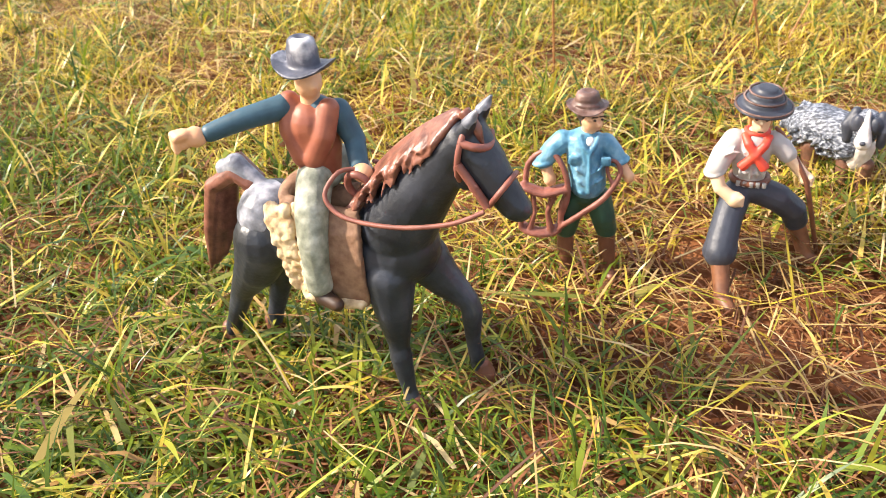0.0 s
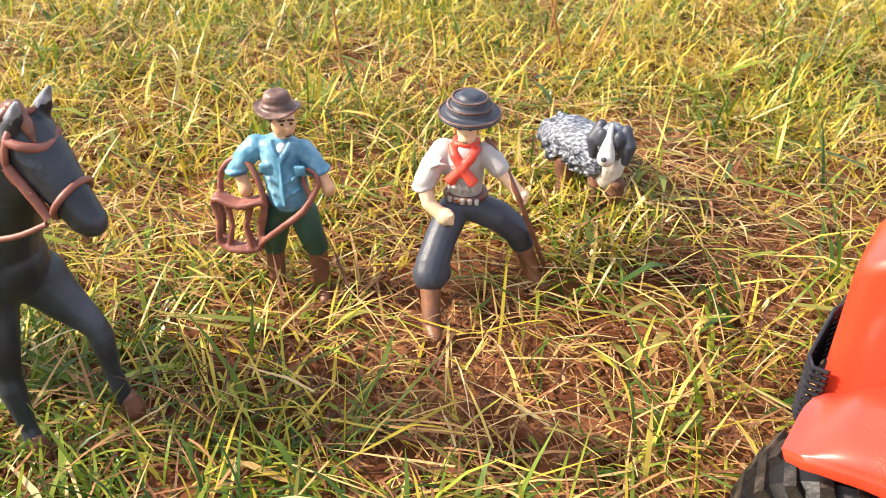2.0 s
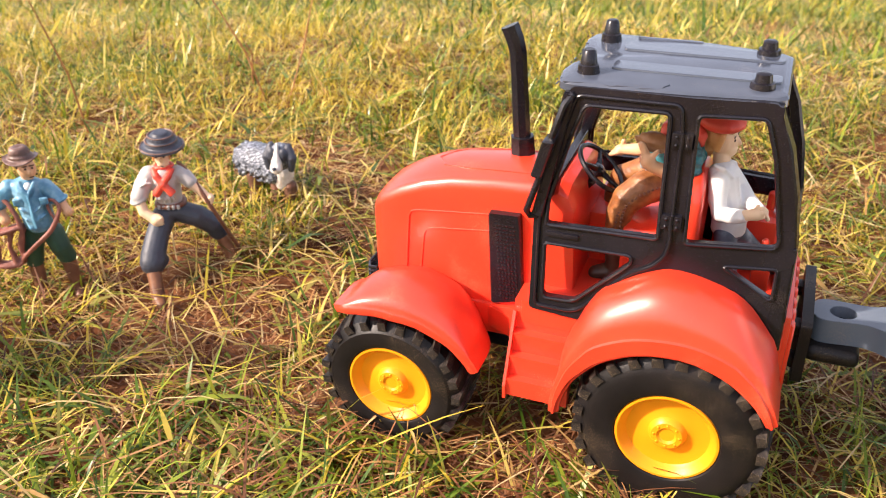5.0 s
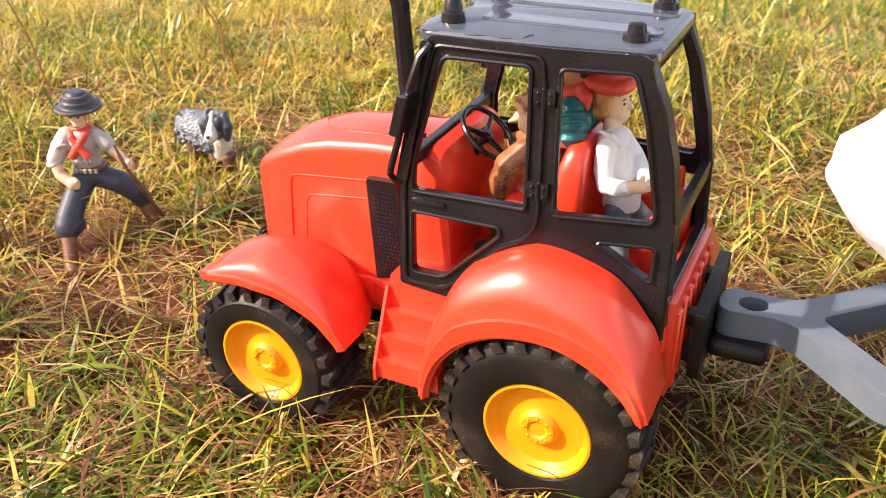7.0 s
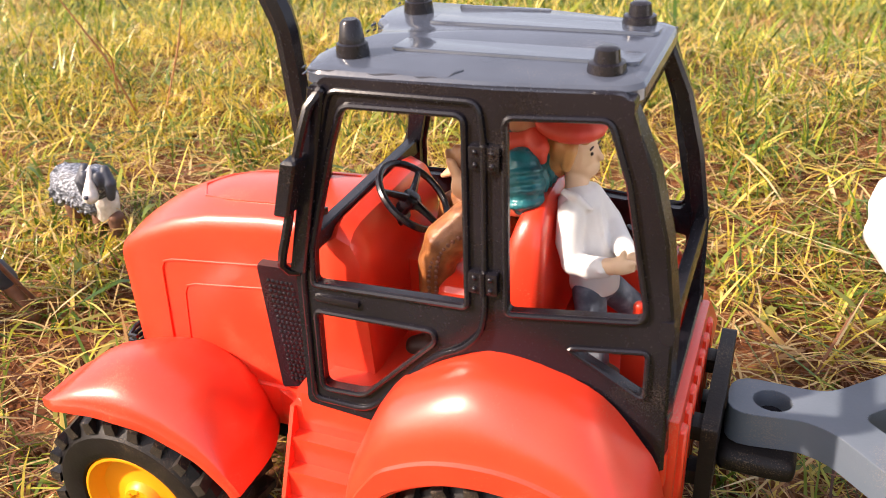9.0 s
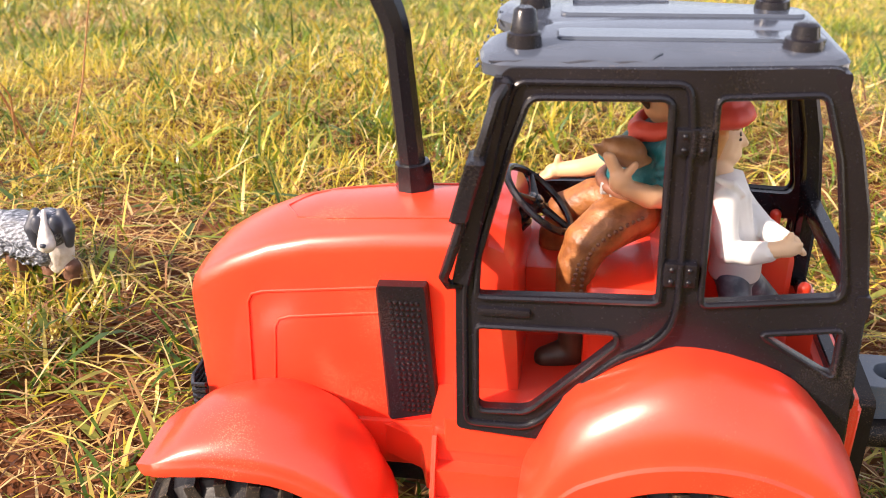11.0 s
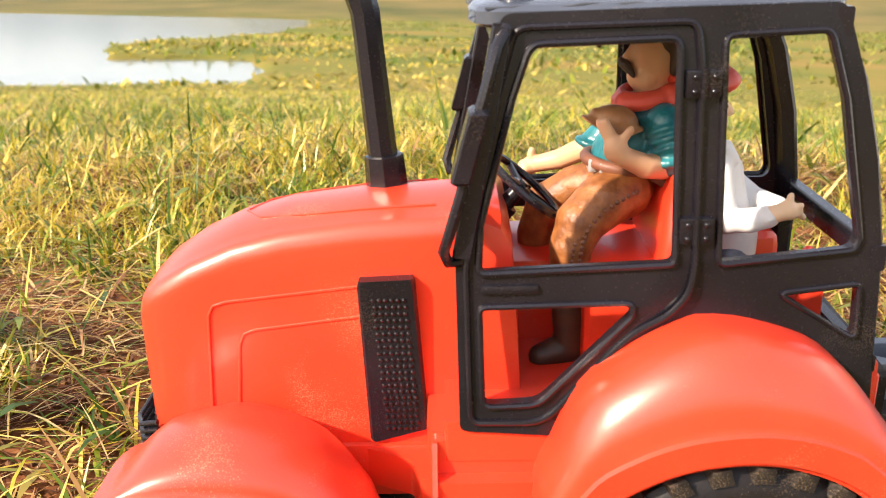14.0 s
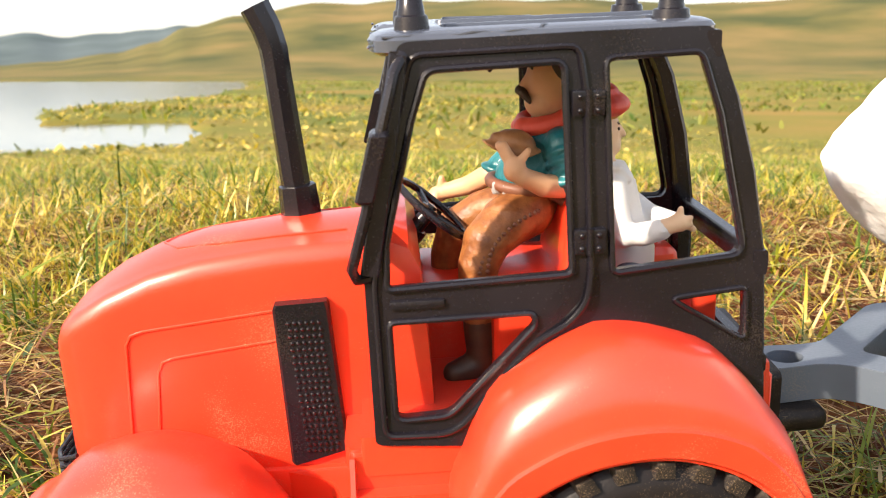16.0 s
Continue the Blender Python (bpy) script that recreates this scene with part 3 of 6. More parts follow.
blades("dry_stems", 190, (0.0, 0.6, 0.2, 0.8), (0.025, 0.06), (0.002, 0.0042), (45, 88), [STRAW], [1], 15, "pale thick dry stems behind the trailer", lift=0.014, category="dry stems", curl=0.15, keep=lambda x, y, rng: x + 0.5 * y > 0.22)


def ring_keep(r0, r1, wide=False):
    def keep(x, y, rng):
        r = np.hypot(x, y)
        az = np.degrees(np.arctan2(x, y))
        return (r > r0) & (r < r1) & (wide | ((az > -75) & (az < 50))) & (inside(x, y) < rng.uniform(0, 0.22, len(x)))
    return keep


blades("grass_behind", 60000, (-2.6, 2.2, -1.9, -0.05), (0.014, 0.04), (0.001, 0.003), (15, 72), [GREEN, LIME, LIME, STRAW], [1, 1, 1, 1], 17, "meadow grass round the toys", keep=lambda x, y, rng: (np.hypot(x, y) < 2.2) & (inside(x, y) < rng.uniform(0, 0.22, len(x))), curl=0.6, patchy=2.2)
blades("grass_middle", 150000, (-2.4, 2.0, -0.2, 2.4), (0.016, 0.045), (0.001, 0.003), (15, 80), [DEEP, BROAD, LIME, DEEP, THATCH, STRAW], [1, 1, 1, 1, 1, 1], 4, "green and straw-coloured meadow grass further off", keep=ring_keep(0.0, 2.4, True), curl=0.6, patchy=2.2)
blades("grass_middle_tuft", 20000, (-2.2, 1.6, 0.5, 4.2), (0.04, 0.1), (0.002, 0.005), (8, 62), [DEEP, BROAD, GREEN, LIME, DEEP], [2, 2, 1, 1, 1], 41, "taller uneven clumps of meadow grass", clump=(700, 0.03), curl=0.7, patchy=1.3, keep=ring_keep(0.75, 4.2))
blades("grass_far", 150000, (-11, 10, 1.0, 17), (0.03, 0.09), (0.004, 0.01), (25, 75), [GREEN, BROAD, GREEN, LIME, BROAD, STRAW, GREEN], [1, 1, 1, 1, 1, 1, 1], 5, "meadow grass down to the lake", keep=ring_keep(2.3, 17.0), curl=0.5, patchy=0.6)
blades("reeds", 14000, (-26, 6, 13, 46), (0.1, 0.26), (0.04, 0.1), (35, 80), [BROAD, LIME, BROAD], [2, 1, 2], 42, "golden reeds along the lake shore", clump=(600, 0.6), category="reeds", curl=0.4, patchy=0.12)

blades("meadow_scrub", 22000, (-70, 70, 15, 130), (0.15, 0.45), (0.05, 0.14), (15, 70), [BROAD, DEEP, BROAD, GREEN], [2, 3, 2, 2], 43, "clumps of coarse grass and scrub on the far meadow", clump=(900, 0.9), category="scrub", curl=0.5, patchy=0.05, keep=lambda x, y, rng: np.hypot(x, y) > 16)

blades("leaf_litter", 9000, NEAR, (0.004, 0.011), (0.001, 0.003), (60, 95), [THATCH, STRAW], [4, 1], 21, "brown bits of dead leaf on the soil", lift=0.004, category="leaf litter", curl=0.3, front_shade=0.6)


def build_crumbs(n, area, seed):
    """Small uneven clods lying on the bare soil."""
    rng = np.random.default_rng(seed)
    x, y = rng.uniform(area[0], area[1], n), rng.uniform(area[2], area[3], n)
    k = rng.uniform(0, 1, n) < 0.15 + bare(x, y)
    x, y = x[k], y[k]
    n = len(x)
    r = rng.uniform(0.0006, 0.0026, n) * rng.uniform(0.5, 1.0, n)
    z = np.array([ground_z(a, b) for a, b in zip(x, y)])
    unit = np.array([(1, 0, 0), (0, 1, 0), (-1, 0, 0), (0, -1, 0), (0, 0, 1), (0, 0, -1)], dtype=float)
    pts = unit[None] * rng.uniform(0.6, 1.3, (n, 6, 1)) * r[:, None, None] + rng.normal(0, 0.15, (n, 6, 3)) * r[:, None, None]
    pts += np.stack([x, y, z + r * 0.4], 1)[:, None]
    tris = np.array([(0, 1, 4), (1, 2, 4), (2, 3, 4), (3, 0, 4), (1, 0, 5), (2, 1, 5), (3, 2, 5), (0, 3, 5)])
    faces = (np.arange(n)[:, None, None] * 6 + tris[None]).reshape(-1, 3)
    me = bpy.data.meshes.new("soil_crumbs")
    me.from_pydata(pts.reshape(-1, 3).tolist(), [], faces.tolist())
    me.materials.append(SOIL)
    return tagged(new("soil_crumbs", me), "red-brown crumbs of soil among the grass", "soil", kind="stuff")


build_crumbs(14000, (-0.7, 0.35, -0.25, 0.4), 22)

# ---- toy tractor ----
YC = 63.5
tractor = thing("toy_tractor", (20, YC, 0.8), "dusty red and black plastic toy tractor with yellow rims in grass", "toy tractor")


def side_y(z, x=0.0):
    """The cab side leans inwards and bends in behind the hinge pillar."""
    return 16.8 + (z - 93.0) * 0.085 + 0.16 * max(0.0, x - 68.0)


def on_side(a, b, d):
    return (a, side_y(b, a) + d, b)


def tub(pts, r, mat, name, label="", closed=False, seg=8, parent=None, flip=False):
    bm = tube(B(), pts, r, seg, closed)
    if flip:
        mirrored(bm)
    return part(name, bm, mat, parent or tractor, label)


# wheels
def wheel(cx, cz, y0, width, R, rim, lugs, flip):
    w = bpy.data.objects.new("wheel", None)
    scene.collection.objects.link(w)
    w.empty_display_size = 0.01
    w.parent = tractor
    w.location = (V((cx, YC, cz)) - ORG[tractor.name]) * MM
    ORG[w.name] = V((cx, YC, cz))
    s = -1 if flip else 1

    def Y(y):
        return 2 * YC - y if flip else y
    # tyre carcass, turned round the axle
    bm = B()
    h = R - 1.7
    prof = [(2.2, rim + 0.2), (0.4, rim + 1.2), (-0.6, rim + 4), (0.0, (rim + h) / 2 + 2), (1.4, h - 4.0), (4.2, h - 1.2), (9, h - 0.2), (width / 2, h), (width - 5, h - 0.4), (width - 2, h - 3), (width, rim + 3), (width - 1, rim - 2)]
    lathe(bm, (cx, Y(y0), cz), (0, s, 0), prof, 56, cap=False)
    part("tyre", bm, RUBBER, w, "black rubber tyre with chevron lugs", angle=30)
    # tread lugs, two slanted rows
    for side in (0, 1):
        bl = B()
        quad = []
        for (t, da) in ((0.2 if side == 0 else width - 0.2, 0.0), (width * 0.56 if side == 0 else width * 0.44, 0.13)):
            for dd in (-0.068, 0.068):
                quad.append((t, da, dd))
        rows = []
        for (lo, grow) in ((h - 1.5, 1.0), (R, 0.74)):
            ring = []
            for j in (0, 1, 3, 2):
                t, da, dd = quad[j]
                a = da + dd * grow
                rr = lo - (3.0 if j < 2 else 0.0) * (0.9 if lo < R else 0.5)
                ring.append((cx + rr * math.cos(a), Y(y0 + t), cz + rr * math.sin(a)))
            rows.append(ring)
        loft(bl, rows)
        first = part("lug", bl, LUG, w, angle=20)
        for i in range(lugs):
            ob = first if i == 0 else new("lug", first.data)
            ob.parent = w
            ob.rotation_euler = (0, -2 * math.pi * (i + 0.5 * side) / lugs, 0)
    bm = B()
    prof = [(2.2, rim + 0.8), (0.9, rim + 0.2), (0.8, rim - 0.8), (1.4, rim - 1.6), (4.4, rim - 3.2), (5.6, rim - 4.2), (6.2, rim * 0.62), (5.8, rim * 0.45), (5.2, rim * 0.38), (3.4, rim * 0.34), (2.6, rim * 0.3), (2.5, rim * 0.2), (3.4, rim * 0.15), (3.4, 0.0)]
    lathe(bm, (cx, Y(y0), cz), (0, s, 0), prof, 48, cap=False)
    for i in range(8):
        a = 2 * math.pi * i / 8
        ball(bm, (cx + rim * 0.25 * math.cos(a), Y(y0 + 2.6), cz + rim * 0.25 * math.sin(a)), (0.7, 0.6, 0.7), 8)
    part("rim", bm, YELLOW, w, "yellow plastic rim with hub", angle=30)
    bm = B()
    lathe(bm, (cx, Y(y0 + width - 3), cz), (0, s, 0), [(0, rim - 2), (1, rim - 2), (1, 4), (YC - y0 - width + 2, 4)], 24)
    part("axle", bm, BLACK, w)
    return w


for flip in (False, True):
    wheel(-59, 36.2, -5.0, 33, 39.4, 22, 23, flip)
    wheel(78, 44, -5.5, 34, 45.0, 23, 25, flip)

# hood
HOOD = [(-86.5, 112, 112.8, 17), (-84.5, 115.2, 116.6, 19.5), (-80, 118.8, 121.2, 21), (-70, 124.6, 127.8, 21.6), (-57, 130, 133.6, 22), (-43, 133.4, 137.0, 22), (-21, 136, 139.4, 22), (7.4, 137.4, 140.8, 22)]


def hood_ring(x, zs, zc, hw, z0=62):
    ring = []
    ring.append((x, YC - hw, z0))
    ring.append((x, YC - hw, zs - 12))
    for k in range(9):
        t = k / 8
        a = math.pi / 2 * t
        yy = -hw + 4.5 * (1 - math.cos(a))
        ring.append((x, YC + yy, zs - 6 + 6 * math.sin(a)))
    for k in range(1, 8):
        t = k / 7
        yy = (-hw + 4.5) * (1 - t)
        ring.append((x, YC + yy, zs + (zc - zs) * (1 - (1 - t) ** 2)))
    left = ring
    right = [(p[0], 2 * YC - p[1], p[2]) for p in reversed(left[:-1])]
    return left + right


bm = B()
loft(bm, [hood_ring(*h) for h in HOOD])
part("hood", bm, RED, tractor, "glossy red plastic hood with embossed lines", angle=50)
# raised lines on both flanks and on top
for flip in (False, True):
    for pts in ([(-21, 117.8), (-60, 113.6), (-63.6, 112.4), (-65.2, 109.5), (-67.5, 76)], [(-21, 108.6), (-52, 104.8), (-55.4, 103.6), (-57, 100.5), (-59.5, 76)]):
        tub([(x, YC - 22.0, z) for x, z in pts], 0.45, RED, "embossed_line", seg=6, flip=flip)


def hood_top(x, y):
    for a, b in zip(HOOD, HOOD[1:]):
        if a[0] <= x <= b[0]:
            t = (x - a[0]) / (b[0] - a[0])
            zs, zc, hw = (a[i] + (b[i] - a[i]) * t for i in (1, 2, 3))
            u = min(1.0, abs(y - YC) / (hw - 4.5))
            return zs + (zc - zs) * (1 - u ** 2)
    return 144


ov = [(0.5, YC - 13), (-20, YC - 13), (-38, YC - 12), (-50, YC - 9), (-56, YC), (-50, YC + 9), (-38, YC + 12), (-20, YC + 13), (0.5, YC + 13)]
tub([(x, y, hood_top(x, y) + 0.1) for x, y in ov], 0.45, RED, "embossed_line", seg=6)
# front vent of black ribs
bm = B()
box(bm, -87, -83, 46, 81, 48, 76, 1)
for i in range(10):
    z = 51 + i * 2.5
    tube(bm, [(-84, 40.5, z + 2), (-89.5, 42, z + 0.6), (-92, 48, z), (-92, 79, z), (-89.5, 85, z + 0.6), (-84, 86.5, z + 2)], 0.85, 8)
part("front_vent", bm, BLACK, tractor, "black ribbed radiator vent")
# side grilles
for flip in (False, True):
    bm = B()
    rings = []
    for z, xa, xb, up in ((68.0, -20.0, -3.4, 4), (69, -20.6, -3.0, 4), (119, -21.8, -5.6, 0.5), (120.6, -21.2, -6.2, 0.5)):
        yo = 37.5 + (120 - z) * 0.045
        rings.append([(xa, yo + 5, z), (xa, yo + 0.8, z), (xa + 0.8, yo, z), (xb - 0.8, yo, z + up), (xb, yo + 0.8, z + up), (xb, yo + 5, z + up)])
    loft(bm, rings)
    for r in range(21):
        for c in range(6):
            z = 73 + r * 2.1
            bmesh.ops.create_uvsphere(bm, u_segments=6, v_segments=4, radius=0.68, matrix=Matrix.Translation((-17.6 + c * 1.75 + (116 - z) * 0.055 + (r % 2) * 0.3, 37.5 + (120 - z) * 0.045, z)))
    if flip:
        mirrored(bm)
    part("side_grille", bm, BLACK, tractor, "black dimpled air grille", angle=30)

# lower body
bm = B()
box(bm, -83, -24, 45, 82, 46, 64, 2)
box(bm, -30, 114, 42, 85, 40, 58, 2)
part("chassis", bm, BLACK, tractor)
bm = B()
plate(bm, rounded([(-27, 42.2), (-8, 33), (-5, 23.5), (34, 23.5), (34, 103.5), (-5, 103.5), (-8, 94), (-27, 84.8)], 1.5), [], lambda a, b, d: (a, b, 54 + d), 12.0)
plate(bm, rounded([(-2.2, 34), (-2, 24), (34, 24), (34, 103), (-2, 103), (-2.2, 93)], 1.5), [], lambda a, b, d: (a, b, 60 + d), 17.0)
plate(bm, rounded([(-3, 24), (-1, 20), (34, 20), (34, 107), (-1, 107), (-3, 103)], 1.5), [], lambda a, b, d: (a, b, 76 + d), 7.0)
box(bm, -36, 0, 39.6, 87.4, 49, 67, 2)
plate(bm, rounded([(2, 17.2), (68, 17.2), (119, 25.6), (119, 101.4), (68, 109.8), (2, 109.8)], 1.2), [], lambda a, b, d: (a, b, 76 + d), 12.0)
part("cab_base", bm, RED, tractor, "red plastic body tray under the cab")
bm = B()
box(bm, 112, 121.5, 29, 98, 52, 98, 1.5)
rear_panel = part("rear_panel", bm, RED, tractor, "red rear panel with vertical ribs")
for i in range(7):
    y = 34 + i * 9.8
    part("panel_rib", box(B(), 120.5, 123.4, y - 2.6, y + 2.6, 56, 93, 0.8, 1), RED, rear_panel)


# fenders, swept round the axle
def fender(cx, cz, arc, top_y, inner_y, falls, name, label, flip, band=False):
    bm = B()
    out, inn = [], []
    n = 40
    a0, a1 = arc[0][0], arc[-1][0]
    for i in range(n + 1):
        th = a0 + (a1 - a0) * i / n
        for p, q in zip(arc, arc[1:]):
            if p[0] <= th <= q[0]:
                u = (th - p[0]) / (q[0] - p[0])
                u = u * u * (3 - 2 * u) * 0.5 + u * 0.5
                rl, rs, ly = (p[k] + (q[k] - p[k]) * u for k in (1, 2, 3))
                break
        c, s = math.cos(radians(th)), math.sin(radians(th))
        lip = min(7.6, 0.35 * (rs - rl) + 1.0) if band else 0.1 * (rs - rl) + 2.2
        sec = [(rl, ly + 0.5), (rl + 0.4, ly - 0.5), (rl + lip, ly - 0.6), (rl + lip + 0.5, ly + (0.7 if band else -0.3)), (rl + lip + 2.0, ly + (1.2 if band else 0.3))]
        r0, y0 = sec[-1]
        for k in range(1, 8):
            a = math.pi / 2 * k / 7
            sec.append((r0 + (rs - r0) * math.sin(a) if rs > r0 else r0, y0 + (top_y - y0) * (1 - math.cos(a))))
        for f, g in falls:
            sec.append((max(rs, r0) - g, top_y + (inner_y - top_y) * f))
        out.append([(cx + r * c, y, cz + r * s) for r, y in sec])
        inn.append([(cx + (r - 1.8) * c, y + (1.8 if j < len(sec) - 3 else 0.0), cz + (r - 1.8) * s) for j, (r, y) in enumerate(sec)])
    rings = [o + i[::-1] for o, i in zip(out, inn)]
    loft(bm, rings)
    if flip:
        mirrored(bm)
    return part(name, bm, RED, tractor, label, angle=35)


for flip in (False, True):
    fender(75, 44, [(25, 49, 50.5, -8), (34, 48.5, 55, -8), (50, 47.5, 62, -7.5), (72, 46.5, 70, -7), (96, 45.5, 74.0, -6.5), (118, 45.5, 69.5, -6), (142, 46, 59.5, -4.5), (162, 47.5, 53, -3), (183, 49.5, 50.5, -2)], 12, 22, ((1.0, 0.4),), "rear_fender", "large glossy red rear fender", flip, True)
    fender(-58, 40, [(20, 44.5, 46, -4), (36, 43, 50, -5), (60, 40.5, 53.2, -6.5), (85, 39.5, 54.2, -8), (105, 41.5, 52.3, -9), (117, 43.5, 49, -9), (124, 45, 46, -7)], 10, 43, ((0.15, 0.4), (0.35, 2.0), (0.6, 6.0), (0.8, 10.0), (1.0, 15.0)), "front_fender", "glossy red front fender", flip)
    # footsteps
    bm = B()
    prof = []
    for y, z in ((22, 82), (17.5, 82), (17.5, 72), (12.5, 72), (12.5, 62), (7.5, 62), (7.5, 51.5), (3, 51.5), (3, 42), (6, 41), (24, 74)):
        prof.append((y, z))
    loft(bm, [[(x, y, z) for y, z in prof] for x in (0, 30)])
    side = [(1.5, 40.5), (1.2, 48), (16.5, 82), (25, 82), (9, 40.5)]
    loft(bm, [[(x, y, z) for y, z in side] for x in (-1.4, 0)])
    if flip:
        mirrored(bm)
    part("footstep", bm, RED, tractor, "red moulded steps", angle=25)

# cab side panels
CAB = [(6.2, 86), (5.8, 132), (11.9, 166), (17.8, 193.1), (66, 193.8), (68, 193.8), (100.8, 193.6), (107.5, 174.7), (112.7, 154.9), (116.4, 131.0), (117.5, 81.7), (69, 81.7), (66, 81.7)]
DOOR = [(24.6, 186.0), (60.0, 186.8), (61.2, 131.2), (11.6, 129.5), (12.2, 142), (20.3, 173.5)]
REARWIN = [(70.8, 187.0), (97.1, 187.3), (102.7, 170.7), (109.9, 134.5), (108.3, 131.7), (72.2, 130.7)]
LOWER = [(11.7, 120.7), (50.6, 121.3), (51.2, 117.8), (27, 93.4), (12.2, 92.8)]
TRI = [(88.7, 121.7), (111.2, 122.5), (111.4, 107.0)]
DOORLINE = [(9.0, 88.5), (8.4, 131), (15, 168), (21, 189.8), (63.8, 190.4), (65.4, 180), (66.3, 130), (65, 123), (60, 117.5), (52, 113.5), (46, 108), (30.5, 90.5), (26, 88.3)]
for flip in (False, True):
    bm = B()
    holes = [rounded(DOOR, [3, 3, 2, 2, 0, 0]), rounded(REARWIN, [2.5, 2.5, 0, 2, 2, 2]), rounded(LOWER, [2, 2, 1.5, 3, 3]), rounded(TRI, [3, 2, 3])]
    plate(bm, rounded(CAB, [2, 0, 0, 3, 0, 0, 3, 0, 0, 0, 2, 0, 0]), holes, on_side, 4.0)
    if flip:
        mirrored(bm)
    cabside = part("cab_side", bm, BLACK, tractor, "black plastic cab side with door and window openings", angle=30)
    for lp, rad in ((rounded(DOOR, [3, 3, 2, 2, 0, 0]), 1.0), (rounded(REARWIN, [2.5, 2.5, 0, 2, 2, 2]), 0.9), (rounded(LOWER, [2, 2, 1.5, 3, 3]), 0.9), (rounded(TRI, [3, 2, 3]), 0.8)):
        tub([on_side(a, b, -0.3) for a, b in lp], rad, BLACK, "window_bead", closed=True, seg=8, parent=cabside, flip=flip)
    tub([on_side(a, b, -0.35) for a, b in rounded(DOORLINE, 3)], 0.9, BLACK, "door_edge", closed=True, seg=8, parent=cabside, flip=flip)
    bm = B()
    box(bm, 12, 27, side_y(126) - 1.4, side_y(126) + 1, 124.2, 126.8, 1.1)
    if flip:
        mirrored(bm)
    part("door_handle", bm, BLACK, cabside)
    for z in (176, 140):
        bm = B()
        for dx in (-2.3, 2.3):
            box(bm, 65.9 + dx - 2, 65.9 + dx + 2, side_y(z) - 1.6, side_y(z) + 1, z - 3.4, z + 3.4, 0.6)
            for dz in (-1.8, 1.8):
                ball(bm, (65.9 + dx, side_y(z) - 1.6, z + dz), 0.8, 8)
        tube(bm, [(65.9, side_y(z) - 1.3, z - 3.6), (65.9, side_y(z) - 1.3, z + 3.6)], 1.0, 8)
        if flip:
            mirrored(bm)
        part("hinge", bm, BLACK, cabside, "black four-bolt door hinge")
    bm = B()
    for x, w, h in ((27, 2.6, 0.8), (31, 1.6, 0.6), (37.5, 1.8, 1.0), (41, 0.9, 1.6), (46, 2.2, 0.5)):
        ball(bm, (x, side_y(186) + 0.6, 186.2), (w, 0.7, h), 8)
    if flip:
        mirrored(bm)
    part("moulding_flash", bm, BLACK, cabside)
    # mirror on its bent arm, outside the front pillar
    bm = B()
    arm = [(19, 24.5, 190), (16.5, 20.5, 186), (14, 18.6, 177), (11.4, 17.6, 168), (7.8, 17.0, 152), (4.4, 16.8, 141), (3.0, 17.4, 136.5), (4, 19.5, 133), (7.5, 20.4, 133)]
    tube(bm, arm, 1.5, 8)
    if flip:
        mirrored(bm)
    arm_ob = part("mirror_arm", bm, BLACK, tractor)
    bm = B()
    rings = []
    for x, z, g in ((12.3, 172.2, 0.8), (12.1, 171.4, 0.0), (7.6, 155.2, 0.0), (7.4, 154.4, 0.8)):
        rings.append([(x - 2.5 + g, 14 + g, z), (x - 1.9 + g, 13.3 + g, z), (x + 1.8 - g, 13.3 + g, z), (x + 2.5 - g, 14 + g, z), (x + 2.5 - g, 23.4 - g, z), (x - 2.5 + g, 23.4 - g, z)])
    loft(bm, rings)
    if flip:
        mirrored(bm)
    part("mirror", bm, BLACK, arm_ob, angle=25)

# cab front and rear frames
bm = B()


def bar(bm, a, b, h, d):
    """A squared bar from a to b."""
    a, b = V(a), V(b)
    t = (b - a).normalized()
    up = V((0, 0, 1)) if abs(t.z) < 0.8 else V((1, 0, 0))
    s = t.cross(up).normalized()
    u = s.cross(t)
    rings = []
    for p in (a, b):
        rings.append([p + s * (i * d / 2) + u * (j * h / 2) for i, j in ((-1, -0.8), (-0.8, -1), (0.8, -1), (1, -0.8), (1, 0.8), (0.8, 1), (-0.8, 1), (-1, 0.8))])
    loft(bm, rings)


bar(bm, (9.5, 20, 141), (9.5, 107, 141), 6, 4)
bar(bm, (17.5, 24, 188), (17.5, 103, 188), 6, 4)
for y0, y1 in ((21, 25.5), (106, 101.5)):
    bar(bm, (7.5, y0, 134), (18, y1, 190), 5, 6)
bar(bm, (13, 27, 150), (13, 27.5, 152), 3, 3)
part("windscreen_frame", bm, BLACK, tractor, angle=25)
bm = B()
bar(bm, (115.5, 27, 129), (115.5, 100, 129), 7, 4)
bar(bm, (116.5, 26, 99), (116.5, 101, 99), 5, 4)
bar(bm, (100.5, 30, 189), (100.5, 97, 189), 7, 4)
for far in (False, True):
    rings = []
    for x, z in ((100.4, 190), (107.2, 174.7), (112.4, 154.9), (116.0, 131), (116.6, 106), (117.2, 83)):
        y = side_y(z, x)
        sec = [(x - 5, y + 0.2), (x, y + 0.2), (x + 1.2, y + 1.2), (x + 2.0, y + 6.7), (x + 0.8, y + 7.7), (x - 3, y + 7.7)]
        rings.append([(a, 2 * YC - b if far else b, z) for a, b in sec])
    loft(bm, rings)
part("rear_frame", bm, BLACK, tractor, angle=30)

# roof: two lobes in front, tapering behind, with low raised strips
bm = B()
rings = []
